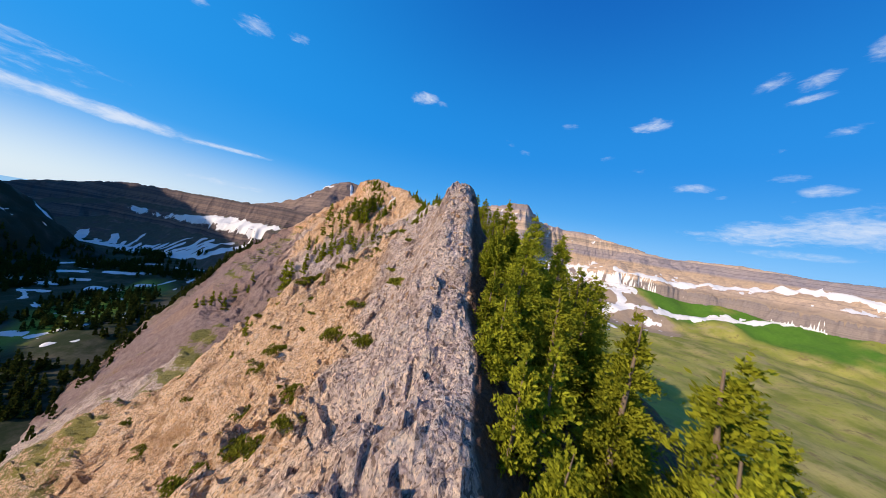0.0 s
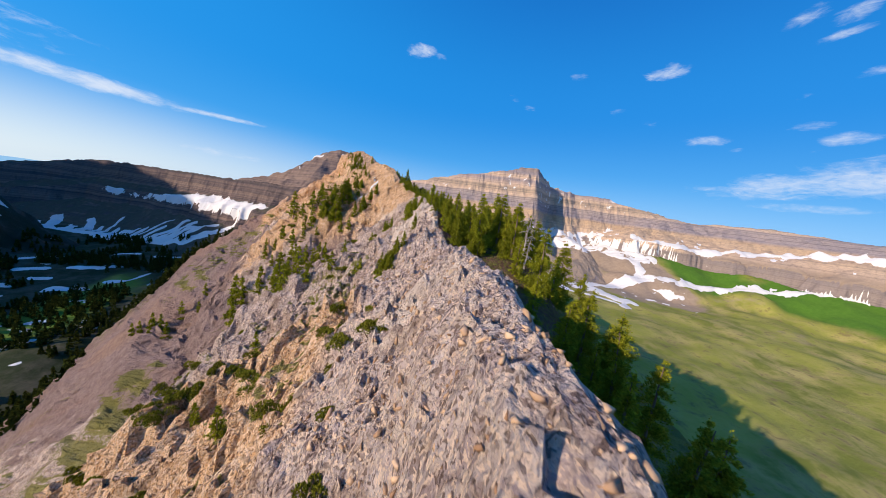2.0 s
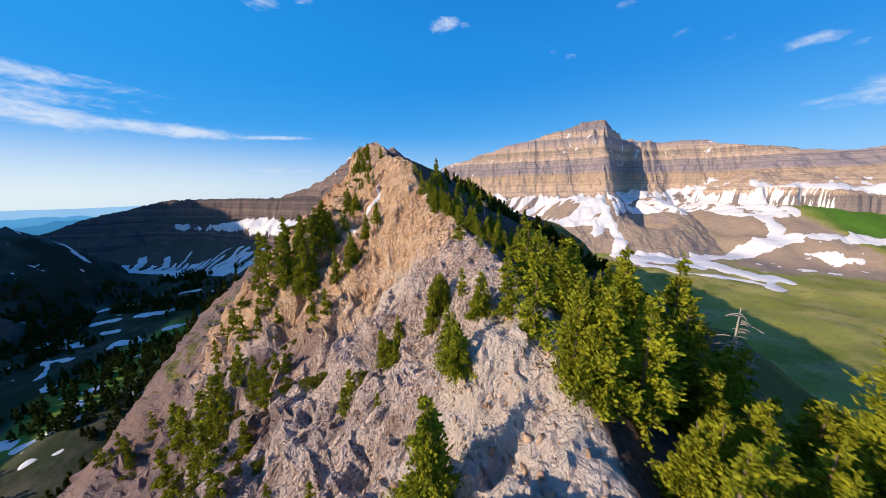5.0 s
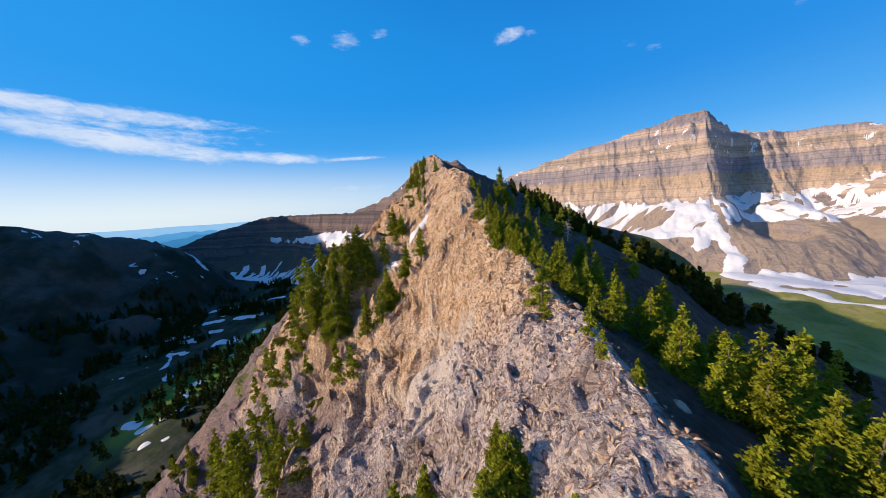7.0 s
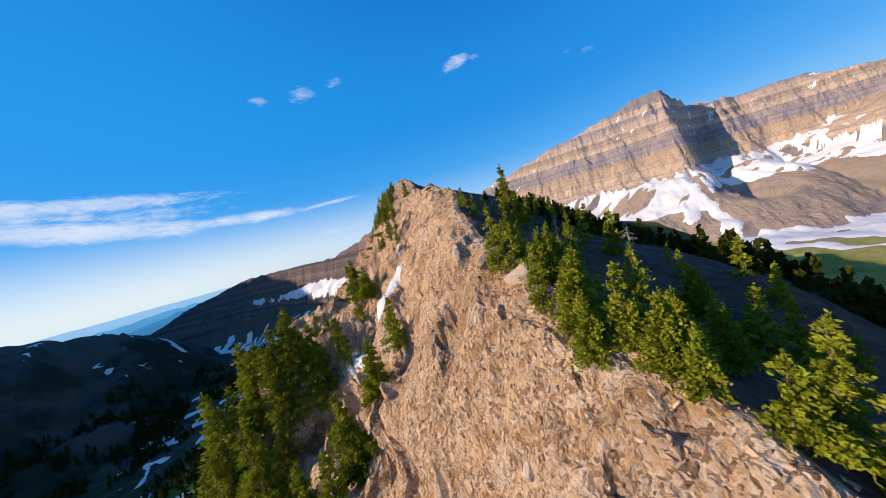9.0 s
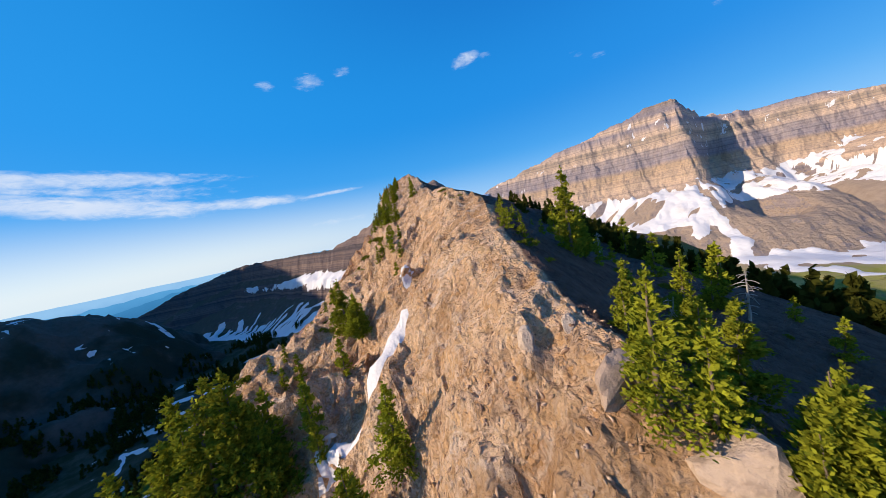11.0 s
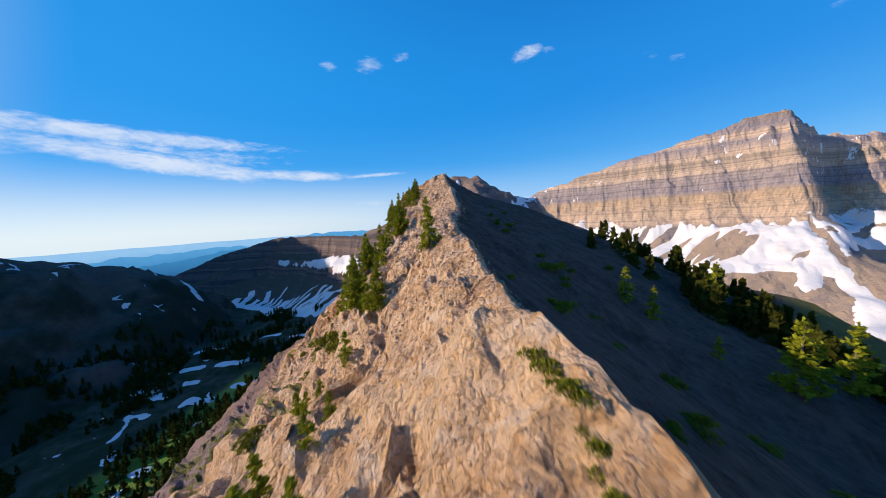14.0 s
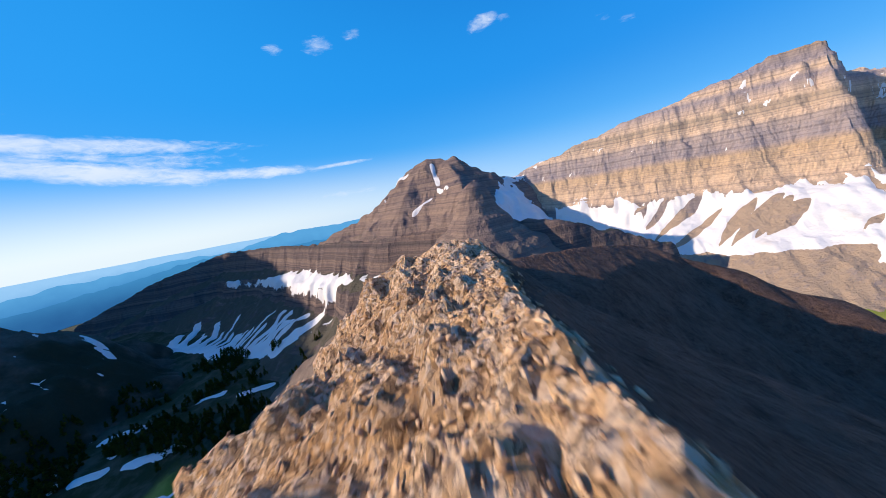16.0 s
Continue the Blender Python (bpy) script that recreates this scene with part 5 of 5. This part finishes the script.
# firs and scrub on the sunlit flank
for x, y in spread_out(45, -42, -10, 126, 200, 1.8, lambda u, y: float(bell(u, -24, 10))):
    put(SHRUBS, x, y, rng.uniform(0.9, 2.0))
for x, y in spread_out(10, -55, -12, 138, 176, 2.2, lambda u, y: float(bell(u, -30 + 0.2 * (y - 150), 12))):
    put(FIRS, x, y, rng.uniform(0.35, 0.7))
for x, y in spread_out(14, -16, -6, 166, 198, 1.8, lambda u, y: float(bell(u, -11, 4))):
    put(FIRS, x, y, rng.uniform(0.22, 0.4))
for x, y in spread_out(30, -44, -25, 112, 137, 1.5, lambda u, y: 1.0):
    put(FIRS, x, y, rng.uniform(0.5, 0.9), rng.choice((0, 2, 4)))
for x, y in spread_out(24, -44, -25, 112, 138, 1.5, lambda u, y: 1.0):
    put(SHRUBS, x, y, rng.uniform(1.0, 1.9))
for x, y, s in [(-16, 112, 0.5), (-16.8, 110.5, 0.55), (-17.5, 111.5, 0.6), (-15.5, 109.5, 0.4)]:
    put(FIRS, x, y, s, 0)
for x, y in spread_out(14, -60, -8, 50, 110, 3.0, lambda u, y: float(step(fbm(u / 11, y / 11, 2, 301), 0.05, 0.4))):
    put(FIRS, x, y, rng.uniform(0.25, 0.55), 2)
for x, y in spread_out(105, -60, -3, 16, 140, 1.8, lambda u, y: float(0.08 + step(fbm(u / 9, y / 9, 2, 303), 0.1, 0.5)) * (1.0 if u < -7 or y < 60 else 0.12)):
    put(SHRUBS, x, y, rng.uniform(1.3, 3.0))
for x, y in spread_out(14, 1.5, 9, 128, 205, 2.0, lambda u, y: 0.6):
    put(SHRUBS, x, y, rng.uniform(0.4, 1.0))
# firs on the shoulder: beside the crest on the shaded side, and the belt below it on the sunlit side
for x, y, s in [(-11.0, 118.9, 0.57), (-6.6, 134.8, 0.67), (-1.7, 142.0, 0.5), (-1.7, 131.0, 0.98), (-8.8, 114.4, 0.28), (-7.5, 112.4, 0.2), (-8.7, 133.9, 0.38), (-12.9, 124.8, 0.35), (-15.1, 126.7, 0.55), (-18.0, 130.6, 0.5),
                (-16.3, 128.0, 0.42), (-14.1, 125.8, 0.37), (-11.9, 123.9, 0.4), (-8.5, 113.2, 0.2), (-2.8, 115.7, 0.61), (-2.2, 115.1, 0.59), (21.3, 148.9, 0.75), (-10.7, 117.2, 0.28), (-1.0, 138.0, 0.4), 
                (-49.2, 125.1, 0.9), (-51.2, 122.5, 0.9), (-47.2, 128.2, 0.8), (-42.7, 129.6, 0.7), (-39.9, 130.6, 0.77), (-36.8, 133.1, 0.79), (-33.4, 135.4, 0.6), (-45.5, 129.4, 1.1), (-37.6, 131.2, 0.77), (-35.8, 134.7, 0.67)]:
    put(FIRS, x, y, s)
for x, y, s in [(-37.3, 132.9, 0.47), (-35.7, 134.1, 0.47), (-34.6, 136.3, 0.42), (-33.8, 139.1, 0.46), (-37.4, 131.6, 0.6), (-38.0, 131.9, 0.53), (-35.3, 133.8, 0.55), (-32.7, 134.8, 0.39), (-35.1, 143.9, 0.43), (-36.8, 132.5, 0.61), (-38.6, 167.1, 0.54), (-40.7, 164.3, 0.53), (-37.0, 154.2, 0.42)]:
    put(FIRS, x, y, s, rng.choice((0, 2, 4)))
for x, y, s, i in [(-3.5, 119.5, 0.6, 2), (-1.0, 117.0, 0.8, 4), (-5.2, 122.5, 0.5, 0), (1.5, 121.0, 0.9, 1), (-0.5, 124.5, 0.7, 2), (3.5, 117.5, 0.9, 4), (5.5, 123.0, 0.9, 0), (2.0, 127.5, 0.8, 1), (7.0, 129.0, 0.9, 2), (-3.0, 127.0, 0.6, 4)]:
    put(FIRS, x, y, s, i)
# a close row of firs along the crest beside the shoulder, and a thicket low on the flank
for x, y, s in [(-11.6, 109.9, 0.6), (-8.2, 105.3, 0.55), (-6.7, 104.7, 0.65), (-5.6, 101.5, 0.8), (-4.4, 99.5, 0.75), (-3.5, 99.0, 0.9), (-1.9, 99.5, 0.86), (1.1, 102.2, 1.04), (-5.6, 105.7, 0.7), (0.4, 107.3, 1.1), (3.6, 107.4, 1.14), (-3.1, 106.2, 0.9), (-9.3, 100.8, 0.6),
                (-0.1, 84.3, 1.1), (0.4, 79.3, 1.0), (2.3, 80.1, 1.14), (3.6, 79.5, 1.24), (-1.4, 87.9, 1.0), (9.5, 80.1, 1.21), (-4.0, 89.3, 0.6), (7.2, 81.9, 1.18)]:
    put(FIRS, x, y, s)
for x, y, s in [(-105.2, 136.4, 0.9), (-96.0, 132.4, 0.8), (-107.3, 133.8, 0.7), (-97.2, 139.4, 0.9), (-94.8, 147.4, 0.8), (-100.5, 135.0, 0.9), (-111.0, 134.5, 0.8), (-103.0, 133.0, 0.6), (-92.0, 141.0, 0.7)]:
    put(FIRS, x, y, s, 2)
    put(SHRUBS, x + 1.5, y - 1.0, 3.0 * s)
# bushy dwarf firs on the crest
for x, y, s in [(-17.2, 130.4, 0.35), (-18.2, 131.2, 0.26), (-16.4, 129.4, 0.26), (-15.1, 126.1, 0.45), (-14.1, 126.0, 0.4), (-13.3, 125.4, 0.45), (-10.5, 129.6, 0.54), (-4.4, 136.3, 0.61), (-8.1, 129.3, 0.48), (-15.4, 127.3, 0.3), (-14.9, 137.0, 0.44), (-10.6, 145.4, 0.51), (-8.0, 137.9, 0.71), (-6.5, 135.6, 0.46)]:
    put(FIRS, x, y, s, 2)
    put(SHRUBS, x + 0.4, y + 0.6, 2.2 * s)
# firs beside the tan face and along its lower edge
for x, y, s in [(-21.8, 141.8, 0.26), (-21.5, 141.2, 0.22), (-21.6, 139.8, 0.2), (-19.8, 144.9, 0.19), (-14.0, 161.5, 0.46), (-17.6, 144.4, 0.58), (-16.7, 144.1, 0.2), (7.5, 182.4, 0.63), (-6.2, 157.4, 0.41), (-21.5, 150.0, 0.16), (-26.6, 178.1, 0.5), (-24.7, 178.0, 0.45), (-22.2, 142.7, 0.16),
                (-21.4, 144.0, 0.18), (-50.7, 180.0, 0.5), (-50.4, 185.3, 0.5), (-41.5, 139.5, 0.29), (-41.6, 141.1, 0.26), (-20.8, 140.9, 0.24), (-18.8, 142.9, 0.27), (-13.7, 178.9, 0.8), (-8.5, 173.2, 0.97), (-16.1, 193.4, 0.83), (-42.8, 164.6, 0.6), (-45.8, 174.4, 0.6), (-47.7, 171.4, 0.6), (-39.1, 140.0, 0.35), (-39.4, 138.8, 0.3), (-43.7, 137.0, 0.4), (-39.7, 133.3, 0.4)]:
    put(FIRS, x, y, s, rng.choice((0, 2, 4)))
for x, y, s in [(-45.6, 152.3, 0.9), (-29.5, 155.9, 0.5), (-27.3, 152.3, 0.5), (-45.3, 149.0, 0.9), (-40.3, 144.3, 0.7), (-37.6, 179.8, 0.8), (-36.6, 180.0, 0.9), (-38.5, 180.1, 0.7), (-32.2, 173.9, 1.4), (-27.4, 185.0, 1.1), (-37.5, 187.9, 0.7), (-30.7, 176.3, 1.0)]:
    put(SHRUBS, x, y, s)
for x, y, s in [(-49.2, 182.5, 0.41), (-45.4, 174.4, 0.41), (-49.2, 180.2, 0.34), (-48.7, 174.8, 0.41), (-48.5, 170.5, 0.39), (-50.1, 178.7, 0.39), (-46.6, 172.4, 0.36), (-47.3, 169.3, 0.4), (-46.0, 167.0, 0.4), (-50.9, 183.8, 0.36)]:
    put(FIRS, x, y, s, rng.choice((0, 2, 4)))
# firs and thickets on the grey flank
for x, y, s in [(-30.8, 93.4, 1.0), (-33.4, 93.0, 1.0), (-64.5, 120.8, 1.4), (-67.0, 125.9, 1.4), (-29.9, 104.4, 0.67), (-22.2, 95.6, 0.53), (-22.5, 89.8, 0.6), (-15.3, 83.9, 0.48), (-9.9, 77.8, 0.47), (-9.4, 78.7, 0.49), (-8.5, 78.4, 0.47), (-7.7, 79.6, 0.43), (-10.6, 79.0, 0.37), (-50.3, 121.0, 1.3), (-9.6, 96.6, 0.8), (-7.0, 85.7, 0.48),
                (-59.5, 143.8, 1.3), (-47.1, 131.8, 1.1), (-41.9, 129.5, 1.2), (-37.8, 129.1, 1.2), (-39.8, 131.8, 1.1), (-36.3, 133.3, 1.1), (-45.5, 134.8, 1.0), (-48.4, 130.6, 0.9), (-29.4, 129.4, 1.0), (-36.8, 143.6, 0.79), (-20.4, 110.2, 0.5), (-28.9, 93.0, 0.68), (-58.1, 124.3, 1.3)]:
    put(FIRS, x, y, s, rng.choice((0, 2, 4)))
for x, y, s in [(-41.1, 130.1, 1.0), (-38.7, 130.1, 1.1), (-37.3, 132.4, 1.1), (-35.7, 133.8, 0.9), (-45.6, 134.9, 0.86), (-40.7, 133.2, 0.9), (-37.1, 130.1, 0.9), (-34.4, 125.0, 0.83), (-39.4, 128.7, 0.76), (-31.6, 124.6, 0.67), (-31.1, 127.1, 0.84), (-29.1, 127.3, 0.69), (-27.6, 131.3, 0.7), (-26.4, 133.1, 0.6), (-11.5, 109.9, 0.61), (-12.1, 109.0, 0.67),
                (-9.8, 102.6, 0.5), (-12.1, 110.8, 0.42), (-9.6, 107.5, 0.34), (-20.5, 109.2, 0.47), (-64.7, 125.3, 1.3), (-44.0, 113.8, 1.1), (-38.6, 114.8, 0.8), (-34.6, 142.5, 0.7), (-37.7, 143.8, 0.7)]:
    put(FIRS, x, y, s, rng.choice((0, 2, 4)))
for x, y, s, i in [(10.5, 78.0, 1.7, 0), (11.6, 79.2, 1.4, 1), (5.5, 93, 1.0, 1), (6, 106, 1.2, 0), (8.5, 108, 1.0, 1), (-16.3, 134.8, 0.42, 0), (-9.1, 145, 0.8, 1), (-14, 160, 0.7, 0), (9, 20, 1.0, 1)]:
    at, _ = on_ridge(x, y)
    m = Matrix.Translation(at - Vector((0, 0, 0.15))) @ Matrix.Rotation(rng.uniform(0, 6.28), 4, "Z") @ Matrix.Diagonal((s, s, s, 1))
    if SNAGS[i].name in used:
        copy_thing(SNAGS[i], m @ Matrix.Diagonal([1 / q for q in SNAGS[i].scale] + [1]))
    else:
        used.add(SNAGS[i].name)
        SNAGS[i].matrix_basis = m
settle()
for ob in [q for q in FIRS + TALL + SMALL + SHRUBS if q.name not in used]:
    for child in list(ob.children):
        bpy.data.objects.remove(child)
    bpy.data.objects.remove(ob)


def woods(name, places, seed, label, leaf=0.55):
    """Many small far firs as one mesh."""
    g = np.random.default_rng(seed)
    cs, ws = [], []
    for x, y, z, h in places:
        m = 60
        f = g.uniform(0, 1, m) ** 1.3
        a = g.uniform(0, 6.28, m)
        r = 0.22 * h * (1 - f) * g.uniform(0.5, 1.1, m)
        cs.append(np.stack([x + r * np.cos(a), y + r * np.sin(a), z + h * (0.05 + 0.95 * f)], 1))
        ws.append(np.stack([0.5 * np.cos(a), 0.5 * np.sin(a), 0.2 + f], 1))
    co, fa = sprigs(g, np.concatenate(cs), np.concatenate(ws), 2.6 * leaf, leaf)
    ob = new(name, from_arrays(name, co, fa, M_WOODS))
    return tagged(ob, label, "trees", kind="stuff")


g = np.random.default_rng(77)
x, y = g.uniform(-400, -140, 8400), g.uniform(40, 380, 8400)
keep = (fbm(x / 26, y / 26, 3, 311) > np.where(y < 150, -0.25, 0.1))
x, y = x[keep][:3200], y[keep][:3200]
z = np.max([valley_height(x, y), dark_height(x, y), cirque_height(x, y), ridge_height(x, y)], axis=0)
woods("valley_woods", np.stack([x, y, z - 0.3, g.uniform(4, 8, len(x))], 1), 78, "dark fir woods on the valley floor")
u, y = g.uniform(20, 75, 2600), g.uniform(150, 245, 2600)
x = crest_x(y) + u
keep = (step(u, 20 + 1.1 * np.maximum(y - 205, 0), 30 + 1.1 * np.maximum(y - 205, 0)) * bell(u, 38 + 0.1 * (y - 170), 11) * (0.6 + 0.6 * fbm(x / 22, y / 22, 3, 313)) > g.uniform(0, 1, len(u)))
x, y = x[keep][:750], y[keep][:750]
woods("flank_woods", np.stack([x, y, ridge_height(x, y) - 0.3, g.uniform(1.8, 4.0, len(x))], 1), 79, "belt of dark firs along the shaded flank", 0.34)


# ---- loose stones ----
def stone_mesh(seed):
    r = np.random.default_rng(seed)
    bm = bmesh.new()
    p = r.normal(0, 1, (9, 3))
    p = p / np.linalg.norm(p, axis=1)[:, None] * np.array([1.0, 0.7, 0.5]) * r.uniform(0.65, 1.2, (9, 1))
    for q in p:
        bm.verts.new(q)
    hull = bmesh.ops.convex_hull(bm, input=bm.verts)
    bmesh.ops.delete(bm, geom=list({v for v in hull["geom_interior"] + hull["geom_unused"] if isinstance(v, bmesh.types.BMVert)}), context="VERTS")
    bmesh.ops.triangulate(bm, faces=bm.faces)
    me = bpy.data.meshes.new("stone")
    bm.to_mesh(me)
    bm.free()
    return me


def stone_surface(n):
    p = n("ShaderNodeTexCoord", out=3)
    o = n.math("ADD", n("ShaderNodeObjectInfo", out=5), n("ShaderNodeNewGeometry", out=8))
    o = n.math("FRACT", o)
    f = n.noise(p, 4.0, 4)
    c = n.mix(o, rgb(0.29, 0.165, 0.095), rgb(0.70, 0.49, 0.33))
    c = n.mix(n.math("MULTIPLY", f, 0.35), c, rgb(0.2, 0.14, 0.11))
    return surface(n, c, 0.9, f, 0.5, 0.05)


M_STONE = material("loose stone", stone_surface)
STONES = [stone_mesh(k) for k in range(7)]
for me in STONES:
    me.materials.append(M_STONE)


def boulder_mesh(seed):
    """A broken block: many flat faces and sharp edges."""
    r = np.random.default_rng(seed)
    bm = bmesh.new()
    bmesh.ops.create_icosphere(bm, subdivisions=3, radius=1.0)
    nk = r.normal(0, 1, (13, 3)) * np.array([1.0, 1.0, 1.2])
    nk /= np.linalg.norm(nk, axis=1)[:, None]
    dk = r.uniform(0.5, 0.9, 13)
    shape = np.array([1.0, r.uniform(0.6, 0.9), r.uniform(0.5, 0.9)])
    for v in bm.verts:
        p = np.array(v.co)
        c = nk @ p
        k = min(1.0, float(np.min(np.where(c > 0.05, dk / np.maximum(c, 0.05), 9.0))))
        v.co = p * k * shape * (1 + 0.02 * r.normal())
    me = bpy.data.meshes.new("boulder")
    bm.to_mesh(me)
    bm.free()
    me.materials.append(M_PALE)
    return me


def pale_stone(n):
    p = n("ShaderNodeTexCoord", out=3)
    f = n.noise(p, 2.5, 6, 0.65)
    c = n.mix(n("ShaderNodeObjectInfo", out=5), rgb(0.40, 0.29, 0.215), rgb(0.62, 0.49, 0.38))
    c = n.mix(n.ramp(f, 0.45, 0.7, 0.0, 0.6), c, rgb(0.24, 0.18, 0.15))
    return surface(n, c, 0.92, f, 0.9, 0.12)


M_PALE = material("pale limestone", pale_stone)


def stone_place(x, y, size):
    at, up = on_ridge(x, y)
    if at is None:
        return None
    turn = up.to_track_quat("Z", "Y").to_matrix().to_4x4() @ Matrix.Rotation(rng.uniform(0, 6.28), 4, "Z") @ Matrix.Rotation(rng.gauss(0, 0.35), 4, "X")
    return Matrix.Translation(at + up * size * 0.22) @ turn @ Matrix.Diagonal((size * rng.uniform(0.7, 1.4), size * rng.uniform(0.6, 1.1), size * rng.uniform(0.7, 1.2), 1))


def rubble(name, count, u0, u1, y0, y1, lo, hi, label, accept):
    co, fa, base = [], [], 0
    data = []
    for me in STONES:
        v = np.array([q.co for q in me.vertices])
        data.append((v, np.array([p.vertices[:] for p in me.polygons])))
    done = 0
    while done < count:
        u, y = rng.uniform(u0, u1), rng.uniform(y0, y1)
        if rng.random() > accept(u, y):
            done += 0.2
            continue
        m = stone_place(float(crest_x(y)) + u, y, lo + (hi - lo) * rng.random() ** 3)
        done += 1
        if m is None:
            continue
        v, f = data[rng.randrange(len(data))]
        m = np.array(m)
        co.append(v @ m[:3, :3].T + m[:3, 3])
        fa.append(f + base)
        base += len(v)
    me = from_arrays(name, np.concatenate(co), np.concatenate(fa), M_STONE)
    ob = new(name, me)
    ob.parent = ridge
    return tagged(ob, label, kind="stuff")


rubble("rubble", 9000, -14, 1.0, 98, 134, 0.03, 0.15, "loose angular stones", lambda u, y: float(0.25 + 0.75 * bell(u, -3, 6)))
rubble("rubble", 1500, -14, 0.6, 134, 164, 0.02, 0.08, "loose angular stones", lambda u, y: float(0.25 + 0.75 * bell(u, -3, 6)))
rubble("rubble", 18000, -11, 1.0, 160, 222, 0.025, 0.15, "loose angular stones", lambda u, y: float(0.25 + 0.75 * bell(u, -1, 5)))
rubble("rubble", 8000, -30, 1.0, 20, 98, 0.04, 0.34, "loose angular stones", lambda u, y: float(0.3 + 0.7 * bell(u, -6, 10)))
for k in range(280):
    y = rng.choice((rng.uniform(100, 130), rng.uniform(165, 212)))
    m = stone_place(float(crest_x(y)) + min(0.8, rng.gauss(-3.0, 3.0)), y, rng.uniform(0.07, 0.18))
    if m is None:
        continue
    ob = new("stone", STONES[k % len(STONES)])
    ob.parent = ridge
    ob.matrix_basis = m


# larger broken blocks
for k, (x, y, size) in enumerate([(-4.4, 85.5, 0.8), (-3.4, 86.5, 0.7), (-5.6, 86.4, 0.6), (-4.0, 87.6, 0.9), (-6.4, 87.2, 0.5), (-17.0, 130.0, 0.7), (-18.6, 131.5, 0.8), (-19.4, 133.2, 0.6), (-20.6, 132.6, 0.5)]
                                + [(float(crest_x(q)) + rng.gauss(-3, 3.5), q, rng.uniform(0.18, 0.4)) for q in [rng.uniform(100, 128) for _ in range(18)]]
                                + [(float(crest_x(q)) + rng.gauss(-2.5, 3.0), q, rng.uniform(0.12, 0.28)) for q in [rng.uniform(160, 214) for _ in range(22)]]
                                + [(float(crest_x(q)) + rng.gauss(-6, 5.0), q, rng.uniform(0.3, 0.7)) for q in [rng.uniform(28, 96) for _ in range(24)]]):
    m = stone_place(x, y, size)
    if m is not None:
        m = Matrix.Translation((0, 0, -0.3 * size)) @ m
        ob = tagged(new("boulder", boulder_mesh(500 + k)), "pale angular limestone block lying on the ridge", "boulder", "blocks on the ridge")
        ob.matrix_basis = m
